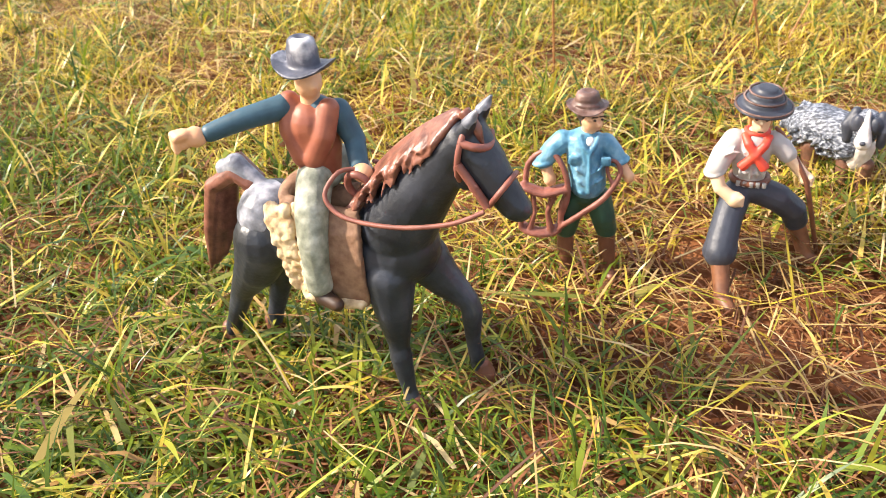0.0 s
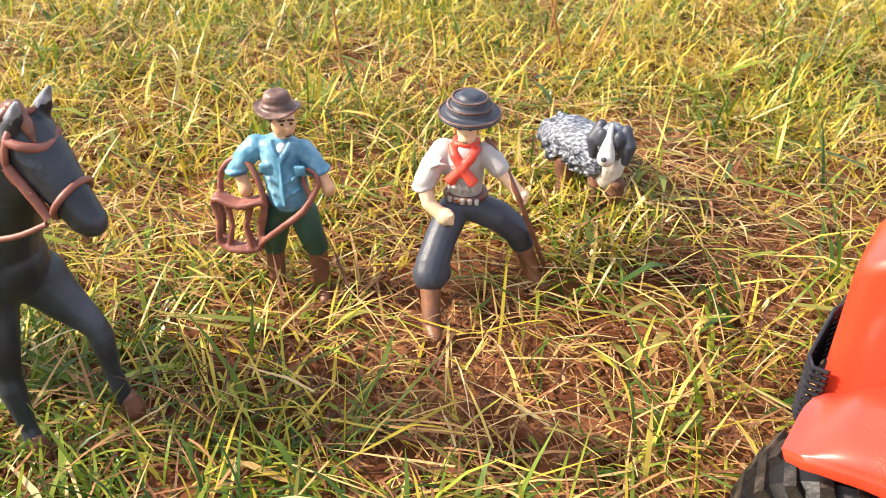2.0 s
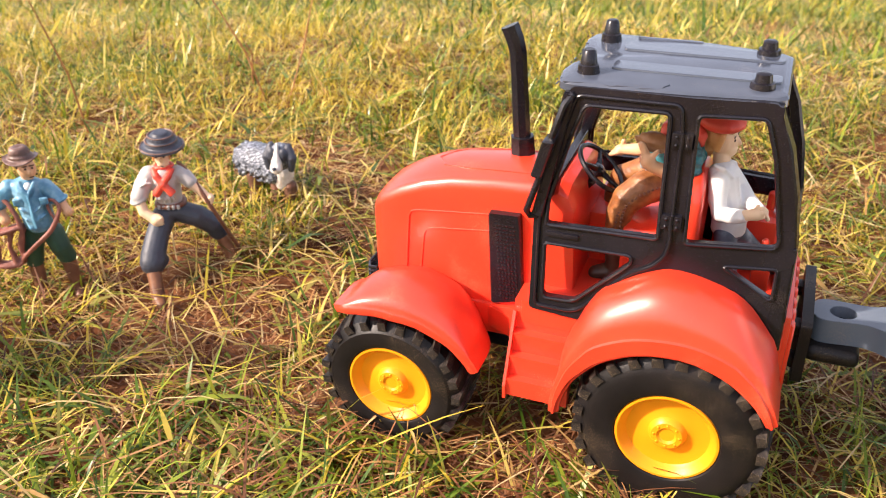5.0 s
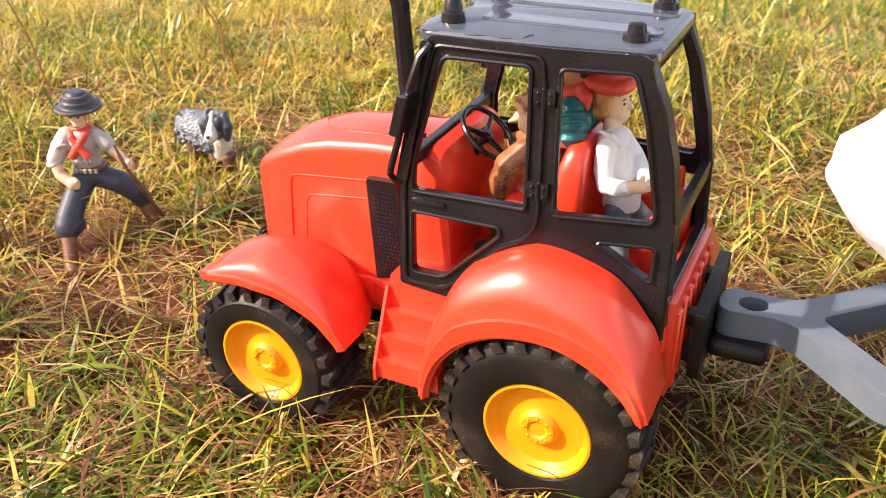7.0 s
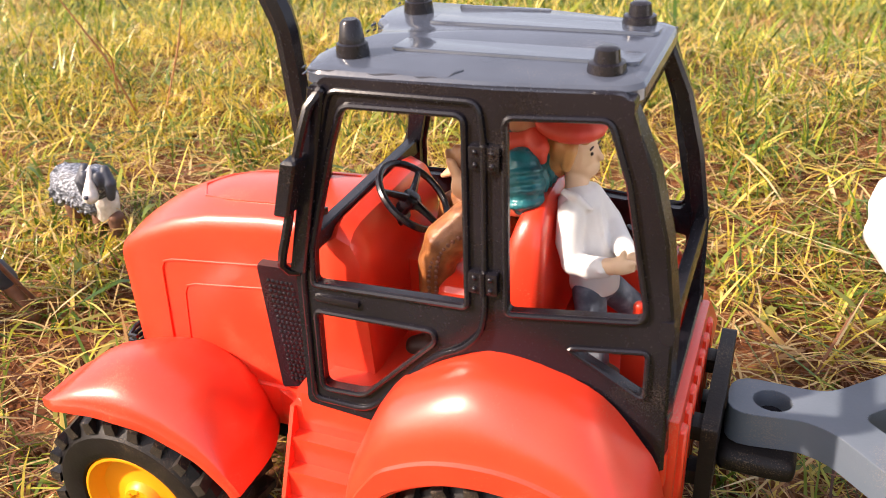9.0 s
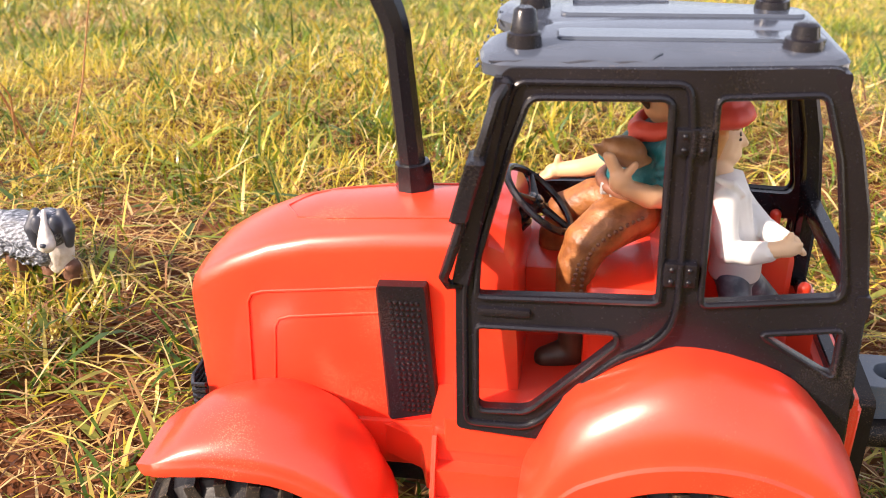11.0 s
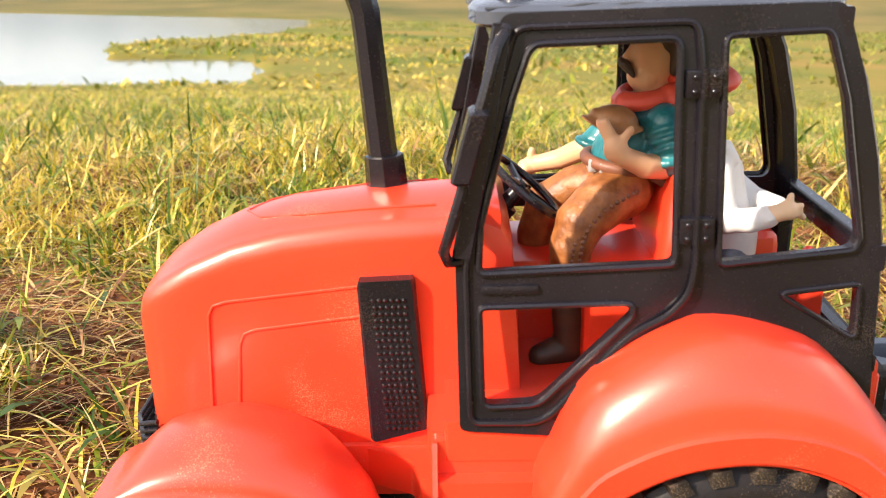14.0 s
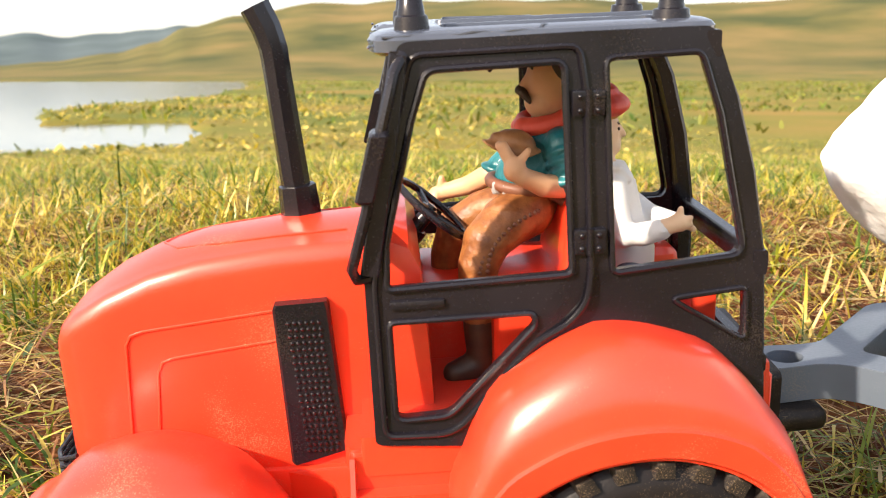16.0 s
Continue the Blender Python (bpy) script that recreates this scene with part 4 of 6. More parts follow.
for z, g in ((189.5, 1.5), (190.5, 0.0), (193.4, 0.0), (194.6, 0.8), (195.4, 2.6)):
    half = [(18.5 + g, 63.5), (16 + g, 56), (11.5 + g, 51), (10 + g, 40), (12 + g, 29 + g), (16 + g, 26.4 + g), (66, 28 + g), (100 - g, 33.6 + g), (103.5 - g, 37 + g)]
    outline = half + [(x, 2 * YC - y) for x, y in reversed(half[1:])]
    rings.append([(x, y, z) for x, y in rounded(outline, 2, 3)])
loft(bm, rings)
roof = part("roof", bm, ROOF, tractor, "dark plastic roof, sky sheen put into its colour, ragged moulding edges", angle=25)
for x0, x1, y0, y1 in ((30, 100, 45.5, 58.5), (30, 100, 73.5, 85.5), (33, 63, 93, 96.5)):
    bm = B()
    rings = []
    for z, g in ((195.0, 0.0), (196.0, 0.25), (196.2, 0.6)):
        rings.append([(x, y, z if y < (y0 + y1) / 2 else 195.3 + (z - 195.0) * 0.25) for x, y in rounded([(x0 + g, y0 + g), (x1 - g, y0 + 2.2 + g), (x1 - g, y1 + 1), (x0 + g, y1)], 2.5 if y1 - y0 > 6 else 1.2, 4)])
    loft(bm, rings)
    part("roof_strip", bm, ROOF, roof, angle=20)
rng = random.Random(4)
bm = B()
run = [(14 + 3.3 * k, 27.4 + 0.1 * k + rng.uniform(-0.3, 0.3), 194.4 + rng.uniform(-0.25, 0.35)) for k in range(13)]
run += [(55.5, 30.5, 195.6), (57, 33, 195.5)]
tube(bm, run, [rng.uniform(0.25, 0.5) for _ in run], 6)
for i in range(26):
    ball(bm, (11.5 + rng.uniform(-1, 1.0), 28 + rng.random() * 70, 193 + rng.uniform(-2, 2)), (rng.uniform(0.25, 0.6), rng.uniform(0.6, 2.2), rng.uniform(0.2, 0.45)), 8)
part("moulding_flash", bm, ROOF, roof, "ragged plastic flash along the roof edge")
for x, y, tall in ((22, 39, True), (92.6, 42.5, False), (22, 86, True), (92.2, 88, False)):
    prof = [(0, 4.9), (0.9, 4.8), (4.2, 4.4), (4.6, 3.7), (10.0, 2.9), (10.8, 2.0)] if tall else [(0, 5.3), (0.8, 5.2), (3.2, 4.8), (3.5, 3.6), (6.6, 3.1), (7.2, 2.2)]
    bm = lathe(B(), (x, y, 194.6), (0, 0, 1), prof, 18)
    part("roof_stud", bm, BLACK, roof, "black tapered roof peg")

# exhaust
EY = 71.2
bm = B()
path = [(-14.9, EY, 140), (-16.0, EY, 152), (-18.2, EY, 182), (-18.8, EY, 190), (-20.4, EY, 196), (-23.2, EY, 202.5)]
tube(bm, path, [4.6, 4.5, 4.2, 4.3, 4.5, 4.6], 8)
lathe(bm, (-14.7, EY, 137.4), (-0.06, 0, 1), [(0, 6.4), (10.8, 5.9), (11.1, 4.8)], 8)
part("exhaust_pipe", bm, BLACK, tractor, "black eight-sided exhaust pipe bent at the top", angle=25)

# inside of the cab
bm = B()
plate(bm, [(8, 22), (66, 22), (114, 30), (114, 97), (66, 105), (8, 105)], [], lambda a, b, d: (a, b, 87.5 + d), 2.5)
box(bm, 22, 66, 64, 104, 88, 116, 1.5)
box(bm, 80, 112, 84, 99, 88, 117, 6, 3)
part("cab_floor", bm, RED, tractor, "red plastic cab floor with wheel housing", angle=35)
bm = B()
rings = []
for x, z in ((6, 90), (6, 134), (9, 140.5), (13.5, 143), (18, 141), (21, 135), (22.5, 116), (23.5, 90)):
    rings.append([(x, y, z + dz) for y, dz in ((31.5, -9), (32.5, -4), (36, -1), (41, 0), (86, 0), (91, -1), (94.5, -4), (95.5, -9))])
loft(bm, [[r[k] for r in rings] for k in range(8)])
part("dashboard", bm, RED, tractor, "red plastic dashboard", angle=35)
bm = B()
box(bm, 42, 74, 41, 86, 90, 122, 4, 3)
rings = []
for z, x0, x1, y0, y1 in ((100, 61, 76, 41, 86), (122, 62.5, 76.5, 41, 86), (138, 64.5, 76.5, 43, 84), (144.5, 66.5, 76, 45.5, 81.5), (148.5, 68, 75, 50, 77), (150.2, 70, 73.5, 56, 71)):
    rings.append([(a, b, z) for a, b in rounded([(x0, y0), (x1, y0), (x1, y1), (x0, y1)], 4, 3)])
loft(bm, rings)
part("seat", bm, RED, tractor, "red plastic driver seat", angle=35)
bm = B()
hub, ax = V((25.2, 64, 139.2)), V((0.66, 0, 0.75)).normalized()
e1 = V((0, 1, 0))
e2 = ax.cross(e1)
tube(bm, [hub + ax * 1.5 + (e1 * math.cos(a) + e2 * math.sin(a)) * 13.6 for a in [2 * math.pi * k / 40 for k in range(40)]], 1.2, 8, closed=True)
wheel_rim = part("steering_wheel", bm, BLACK, tractor, "black three-spoke steering wheel")
bm = B()
lathe(bm, hub - ax * 1.5, ax, [(0, 3.4), (2.6, 3.4), (3.0, 2.8), (3.0, 1.6), (3.8, 1.4), (3.9, 0.5)], 20)
part("hub", bm, BLACK, wheel_rim)
for k in range(3):
    a = 2 * math.pi * k / 3 + 0.35
    d = e1 * math.cos(a) + e2 * math.sin(a)
    part("spoke", tube(B(), [hub + d * 2, hub + ax * 0.8 + d * 7, hub + ax * 1.4 + d * 13.2], [1.7, 1.2, 1.0], 8), BLACK, wheel_rim)
part("steering_column", tube(B(), [hub - ax * 1, hub - ax * 6, hub - ax * 6.2, hub - ax * 16], [2.4, 2.6, 4.0, 4.2], 14), BLACK, tractor)
bm = B()
tube(bm, [(12, 44, 133), (16.5, 43, 133.5), (19, 42.5, 131)], [1.0, 1.3, 1.0], 8)
part("lever", bm, BLACK, tractor)
for y, top in ((45.8, 125.8), (95.4, 126.4)):
    bm = B()
    box(bm, 101, 109, y - 4.5, y + 4.5, 88, top - 10, 1)
    tube(bm, [(105, y, top - 11), (105, y, top - 1.8)], [2.1, 1.9], 12)
    ball(bm, (105, y, top - 1.8), 1.9, 12)
    part("rear_peg", bm, RED, tractor, "red peg behind the seat")
# coupling at the back
bm = B()
plate(bm, rounded([(43, 54), (43, 87), (95.5, 90), (95.5, 54)], 2.5), [], lambda a, b, d: (126.5 + d, a, b), 5.0)
coupling = part("coupling", bm, RUBBER, tractor, "black rear coupling plate")
for y in (50, 86):
    for z in (78, 60):
        part("coupling_hook", box(B(), 119.5, 127.5, y - 4, y + 4, z, z + 6, 1.6), RUBBER, coupling)
part("tow_shelf", box(B(), 131, 156, 58, 86, 57, 65.4, 4, 3), RUBBER, coupling)
part("tow_pin", tube(B(), [(146, 73.5, 62), (146, 73.5, 73)], 4.4, 14), BLACK, coupling)

# ---- trailer behind ----
trailer = thing("toy_trailer", (240, 74, 0), "grey plastic toy trailer with forked drawbar behind the tractor", "trailer")
bm = B()
outer = rounded([(132, 63), (132, 84), (156, 83), (164, 84.5), (199, 118), (330, 118), (330, 30), (199, 30), (165, 63), (156, 66)], [9, 9, 4, 6, 6, 2, 2, 6, 6, 4])
fork = rounded([(173, 74), (206, 105), (206, 43)], [4, 4, 4])
eye_hole = [(146 + 6.2 * math.cos(a), 73.5 + 5.4 * math.sin(a)) for a in [2 * math.pi * k / 20 for k in range(20)]]
bed_hole = rounded([(216, 40), (216, 104), (316, 104), (316, 40)], 4)
plate(bm, outer, [fork, eye_hole, bed_hole], lambda a, b, d: (a, b, 65.6 + d), 13.0)
bmesh.ops.bevel(bm, geom=[e for e in bm.edges if len(e.link_faces) == 2 and e.calc_face_angle(0) > 1.0], offset=2.2, segments=3, affect='EDGES', clamp_overlap=True)
part("drawbar", bm, GREY, trailer, "grey forked drawbar with tow eye", angle=35)
bm = B()
box(bm, 212, 322, 34, 110, 80, 84, 1)
part("bed", bm, GREY, trailer)
for y in (30, 104):
    bm = B()
    lathe(bm, (280, y, 34), (0, 1, 0), [(0, 18), (0, 30), (3, 34), (11, 34), (14, 30), (14, 18)], 32)
    part("wheel", bm, RUBBER, trailer)
    bm = B()
    tube(bm, [(280, y + 7, 34), (280, y + 7, 68)], 4, 8)
    part("wheel_strut", bm, GREY, trailer)

# white foam lump carried on the trailer
bm = B()
bmesh.ops.create_icosphere(bm, subdivisions=5, radius=1.0)
for v in bm.verts:
    p = v.co.copy()
    k = (abs(p.x) ** 1.25 + abs(p.y) ** 1.8 + abs(p.z) ** 1.25) ** (-1 / 1.4)
    f = k * (1 + 0.03 * noise.noise(p * 2.2) + 0.02 * noise.noise(p * 7) + 0.008 * noise.noise(p * 22))
    q = V((max(266 + p.x * 106 * f, 163.5 + 2 * noise.noise(p * 6)), 84 + p.y * 72 * f, 143 + p.z * (72 if p.z > 0 else 76) * f))
    v.co = V((q.x, q.y, max(q.z, 85.0)))
whole("foam_lump", bm, WHITE, (263, 80, 84), "rough white lump with chipped surface loaded on the trailer", "foam lump")


# ---- moulded figures ----
def ring_band(bm, c, rx, ry, r, seg=24, tilt=(0, 0), flat=1.0):
    pts = []
    for k in range(seg):
        a = 2 * math.pi * k / seg
        pts.append((c[0] + rx * math.cos(a), c[1] + ry * math.sin(a), c[2] + tilt[0] * math.cos(a) + tilt[1] * math.sin(a)))
    tube(bm, pts, r, 8, closed=True, flat=flat)
    return bm


def hat_shape(bm, c, brim, crown, h, lift=1.5, droop=0.0, oval=1.0, dent=False):
    """A turned hat: brim radius, crown radius, height; the brim's sides lifted."""
    c = V(c)
    prof = [(0.0, 0.01), (0.0, crown * 0.9), (-0.6, brim * 0.85), (0.0, brim), (0.8, brim), (1.0, brim * 0.85), (1.2, crown + 0.6), (2.2, crown), (h * 0.6, crown * 0.96), (h * 0.9, crown * 0.82), (h, crown * 0.5), (h * (0.86 if dent else 1.0), 0.01)]
    seg = 32
    rings = []
    for z, r in prof:
        ring = []
        for k in range(seg):
            a = 2 * math.pi * k / seg
            up = (lift * math.cos(a) ** 2 - droop * math.sin(a) ** 2) * max(0.0, (r - crown) / max(0.1, brim - crown)) ** 1.5 if r > crown else 0.0
            ring.append(c + V((r * math.cos(a), r * math.sin(a) * oval, z + up)))
        rings.append(ring)
    loft(bm, rings)
    return bm


# dismounted horseman with wide hat, red scarf and walking stick
hat = B()
lathe(hat, (-1.5, 0.5, 98.4), (0.03, -0.06, 1), [(0.6, 5), (-0.4, 12.6), (0.3, 14.0), (1.2, 14.0), (1.9, 12.6), (2.3, 10.2), (4.6, 9.8), (5.4, 9.0), (5.6, 8.2), (8.0, 7.8), (8.8, 7.0), (9.0, 5.6), (10.4, 5.0), (10.8, 3.8), (10.8, 0.5)], 32)
trim = B()
for z, r in ((100.0, 13.4), (103.6, 9.7), (107.0, 7.7)):
    ring_band(trim, (-1.5, 0.5, z), r, r, 0.55, tilt=(-0.03 * r, 0.06 * r))
eyes = B()
for x in (-4.2, 0.6):
    ball(eyes, (x, -6.3, 94.6), (0.8, 0.7, 0.6), 8)
    limb(eyes, [(x - 1.2, -6.3, 96.2), (x + 1.2, -6.4, 96.4)], [0.35, 0.35], 6)
limb(eyes, [(-2.8, -6.9, 88.6), (-0.4, -7.0, 88.6)], [0.3, 0.3], 6)
skin = B()
ball(skin, (-2.0, -1.2, 93.4), (5.2, 5.6, 6.6))
ball(skin, (-1.6, -2.6, 90), (4.0, 4.4, 4.0))
ball(skin, (-1.2, -7.0, 93), (1.1, 1.3, 1.5), 8)
limb(skin, [(-2.4, 0, 88), (-2.8, 0.5, 82)], [3.5, 4.0])
limb(skin, [(-19.6, -8.6, 66.4), (-16.4, -11.6, 58.6), (-10.4, -12.8, 54.6)], [3.7, 3.4, 3.3])
ball(skin, (-8.4, -13.2, 53.8), (4.4, 3.9, 4.2))
for dz in (-2.0, 0.2, 2.2):
    ball(skin, (-5.4, -14.6, 53.8 + dz), (1.7, 1.7, 1.2), 8)
limb(skin, [(13.4, -1.4, 74.6), (21.6, -2.6, 66)], [3.5, 2.8])
ball(skin, (23.6, -3.0, 64), (3.9, 3.4, 3.4))
for dz in (-1.6, 0.4, 2.2):
    ball(skin, (25.6, -5.2, 63.6 + dz), (1.5, 1.5, 1.0), 8)
hair = B()
ball(hair, (-4.4, 0.8, 95), (4.6, 5.4, 5.2))
limb(hair, [(2.4, -2.2, 96), (2.6, -2.0, 91.5)], [1.6, 1.2], 8)
limb(hair, [(-6.6, -3.4, 96), (-6.8, -3.2, 91)], [1.7, 1.2], 8)
shirt = B()
limb(shirt, [(-3.0, 1, 78), (-3.6, 1.4, 68.5), (-3.0, 1.5, 62)], [9.4, 9.0, 8.0])
limb(shirt, [(-12.6, -0.5, 80), (-17, -4, 73.5), (-19.4, -7.6, 67.4)], [6.0, 5.7, 5.3])
ring_band(shirt, (-19.6, -8.0, 66.6), 5.0, 4.6, 0.9, tilt=(1.5, 1.5))
for k in range(3):
    tube(shirt, [(-20.5 + 2 * k, -7.5 - 1.2 * k, 73 + 1.5 * k), (-16.5 + 2 * k, -8.6 - 0.6 * k, 75.5 + 1.2 * k), (-11.5 + 2 * k, -8.0, 80 - 1.5 * k)], [0.3, 0.8, 0.3], 6)
tube(shirt, [(-3, -8.6, 74), (-3.2, -9.2, 68), (-3, -8.2, 62)], [0.4, 0.6, 0.4], 6)
limb(shirt, [(6, 1, 80.6), (10, 0, 78.2), (13, -1.2, 75.4)], [5.4, 5.0, 4.6])
ball(shirt, (-3, 1, 81.8), (10.2, 6.2, 4.4))
for k in range(5):
    tube(shirt, [(-9 + 3.2 * k, -6.6, 63), (-8 + 2.8 * k, -8.2, 66.5), (-8.6 + 2.6 * k, -7.6, 70)], [0.4, 1.0, 0.4], 6)
scarf = B()
tube(scarf, [(-9, -3, 85.6), (-6, -7.4, 82), (-1.8, -9.0, 76.4), (3.4, -8.6, 70)], [1.5, 2.4, 2.2, 2.9], 8)
tube(scarf, [(4, -3, 85.6), (1.5, -7.4, 82), (-2.6, -9.0, 76.4), (-8, -8.4, 69.4)], [1.5, 2.4, 2.2, 2.9], 8)
ball(scarf, (-2, -9.8, 77), (2.4, 1.7, 2.1), 10)
ring_band(scarf, (-2.6, 0.3, 86), 5.3, 4.6, 1.3)
belt = B()
ring_band(belt, (-2.6, 1.5, 59.6), 8.7, 8.3, 1.8)
buckle = B()
for k in range(5):
    box(buckle, -9 + k * 3.1, -6.9 + k * 3.1, -8.5 + abs(k - 2) * 0.5, -6.2, 58.2, 61.2, 0.5)
pants = B()
ball(pants, (-2.6, 1.5, 54), (9.6, 8.6, 6.8))
limb(pants, [(2, 1, 53), (13, 2.4, 48.6), (21.4, 5, 41), (23.6, 7.4, 34.5)], [7.4, 7.3, 6.8, 6.4])
limb(pants, [(-7.5, -2, 51), (-10.4, -12, 42.5), (-12, -21.5, 33.5), (-12.2, -24.6, 29)], [7.8, 7.4, 7.9, 8.2])
for k in range(3):
    ring_band(pants, (-12.2, -23.6 + 2.2 * k, 31 - 2.4 * k), 7.8, 7.2, 0.9, tilt=(0.8, 2.4))
boots = B()
limb(boots, [(24.6, 7.6, 32), (28.4, 6, 23), (30.6, 4.8, 17.4)], [4.8, 4.3, 4.2])
limb(boots, [(31, 4.4, 15.6), (36, 1.6, 13.6)], [4.2, 3.3])
limb(boots, [(-11.6, -27, 25), (-9.6, -33, 17), (-8, -37.4, 11.4)], [4.9, 4.4, 4.5])
limb(boots, [(-8, -38, 10), (-4.4, -44, 9)], [4.4, 3.4])
limb(boots, [(-8.4, -36.4, 9), (-8.4, -36.4, 5)], [3.6, 3.4])
stick = B()
tube(stick, [(5.5, 2, 88), (9, 1.6, 84.5), (16.5, -1.6, 75), (23.6, -6.4, 64), (30.6, 1, 40), (37.8, 10.6, 13)], [0.9, 1.4, 1.3, 1.4, 1.3, 1.1], 8)
figure("herdsman_figurine", [(fuse(hat, 0.6, 1), SLATE), (trim, HAT_BROWN), (eyes, HAIR), (fuse(skin, 0.7), PALE), (fuse(hair), BLOND), (fuse(shirt, 0.7, 1), SHIRT_GREY), (fuse(scarf, 0.7, 1), SCARF), (belt, BROWN), (buckle, STEEL), (fuse(pants, 0.8, 1), SLATE), (fuse(boots), BOOT), (stick, BROWN)],
       facing(-254, 93, 0.94, 0.35), "moulded herdsman with dark hat, red scarf and walking stick", "figurine")

# farm hand with blue shirt, carrying harness
hat = B()
hat_shape(hat, (-5.6, 0.5, 97.6), 10.6, 6.4, 8.6, lift=1.8, droop=0.8, dent=True)
ring_band(hat, (-5.6, 0.5, 100.2), 6.6, 6.6, 0.8)
skin = B()
ball(skin, (-2.8, -2.0, 92.3), (5.6, 6.0, 7.2))
ball(skin, (1.0, -7.6, 91.6), (1.3, 1.4, 1.6), 8)
limb(skin, [(-4, 0, 88), (-5, 0, 82)], [3.6, 4.0])
limb(skin, [(-25.5, -2, 67), (-23, -5, 61)], [3.4, 3.0])
ball(skin, (-22.5, -5.5, 59.5), (3.4, 3.2, 3.8))
limb(skin, [(11.5, -1.5, 69), (15.5, -5, 64.5)], [3.2, 2.8])
ball(skin, (16.8, -5.8, 63), (3.2, 3.0, 3.4))
hair = B()
ball(hair, (-6, 1, 94.5), (5.2, 5.6, 4.8))
limb(hair, [(-6.4, -4.4, 96), (-6.6, -4.0, 91.5)], [1.9, 1.3], 8)
limb(hair, [(-8.2, 0, 94), (-7.6, 1.5, 88.5)], [2.2, 1.6], 8)
eyes = B()
for x, y in ((-1.6, -7.6), (2.0, -5.9)):
    ball(eyes, (x, y, 94.0), (0.8, 0.7, 0.6), 8)
    limb(eyes, [(x - 1.2, y - 0.3, 95.6), (x + 1.2, y + 0.2, 95.8)], [0.4, 0.4], 6)
limb(eyes, [(-0.4, -7.6, 88.4), (1.8, -6.4, 88.5)], [0.3, 0.3], 6)
shirt = B()
limb(shirt, [(-6, 0, 77), (-4.5, -1, 66), (-3.5, -1.5, 57)], [9.4, 9.8, 9.6])
ball(shirt, (-6.5, 0, 80.5), (11.5, 6.2, 4.8))
limb(shirt, [(-17, 0, 79), (-22, -1, 74), (-26, -2, 68.5)], [5.6, 5.4, 5.0])
limb(shirt, [(4.5, 0, 78.5), (8.5, -0.5, 74), (11, -1.2, 70.5)], [5.2, 4.8, 4.6])
tube(shirt, [(-8.5, -5, 85), (-6, -8.5, 80), (-3.6, -9.6, 77.5)], [1.2, 1.7, 1.2], 8)
tube(shirt, [(1.0, -5, 85), (-1, -8.5, 80.5), (-2.6, -9.6, 77.5)], [1.2, 1.7, 1.2], 8)
tube(shirt, [(-3.0, -10.6, 77), (-2.6, -11.4, 66), (-2.2, -11.2, 55)], [0.8, 0.9, 0.9], 6)
for x, z, dx in ((-12, 70, 6), (-11, 63, 7), (4.5, 71, -5), (4.8, 64, -6), (-9, 57, 5)):
    tube(shirt, [(x, -8.2, z), (x + dx * 0.5, -10.4, z - 1.8), (x + dx, -10.8, z - 4.2)], [0.4, 1.1, 0.4], 6)
for x in (-10.8, 5.0):
    box(shirt, x - 2.6, x + 2.6, -10.2, -8.0, 70.5, 75.5, 0.6)
for c, r in (((-26.2, -2.1, 68), 5.0), ((11.2, -1.2, 70), 4.6)):
    ring_band(shirt, c, r, r, 1.2, tilt=(1.0, 0))
vest = B()
ball(vest, (-3.2, -6.4, 81.6), (2.6, 2.4, 3.0), 10)
pants = B()
ball(pants, (-3.5, -0.5, 50), (10, 8.2, 6.4))
limb(pants, [(-9, 0, 47), (-12, -1, 36), (-13.5, 0, 27)], [7.0, 6.4, 5.8])
limb(pants, [(2.5, -1, 47), (5.5, -2.5, 37), (7.5, -1, 29)], [7.0, 6.4, 5.8])
boots = B()
limb(boots, [(-13.5, 0, 26), (-13.4, -1, 8), (-13, -2, 3)], [4.9, 4.2, 4.2])
limb(boots, [(-13, -2, 3), (-15, -8, 2)], [4.2, 3.2])
limb(boots, [(7.6, -1, 28), (9.4, -1.5, 9), (9.8, -2, 3)], [4.9, 4.2, 4.2])
limb(boots, [(9.8, -2, 3), (12, -8, 2)], [4.2, 3.2])
yoke = B()
for y in (-9, -4):
    tube(yoke, curved([(-37, y, 55), (-35.5, y, 44), (-36.5, y, 31.5), (-27, y - 2, 29), (-17, y, 31), (-16, y, 44), (-13, y, 55), (-25, y - 2, 53)], 3, True), 1.7, 8, closed=True)
limb(yoke, [(-36, -6, 55), (-25, -8, 52.5), (-14, -6, 55)], [2.4, 2.2, 2.4], 10)
limb(yoke, [(-36, -6, 31.5), (-27, -9, 29.5), (-18, -7, 31)], [2.2, 2.2, 2.6], 10)
limb(yoke, [(-31, -8, 53), (-29.5, -9, 42), (-32, -9, 31)], [1.6, 1.3, 1.8], 8)
limb(yoke, [(-20, -8, 53), (-23, -9, 42), (-21, -9, 31)], [2.0, 1.4, 2.2], 8)
tube(yoke, curved([(-35, -4, 56), (-34, -3, 66), (-28, -3, 73), (-20, -5, 73), (-14.5, -8, 64), (-13, -9, 52), (-16, -9, 40)], 3), 1.6, 8)
bar_path = curved([(10, -7, 72), (12.5, -8, 66), (6, -11, 54), (-4, -12, 45), (-13, -11, 37), (-18, -9, 31)], 3)
tube(yoke, bar_path, [1.1 + 0.6 * math.sin(math.pi * i / (len(bar_path) - 1)) for i in range(len(bar_path))], 8)
tube(yoke, curved([(10, -7, 72), (6.5, -6.5, 72), (6, -8, 67), (9, -9.5, 60)], 3), 1.1, 8)
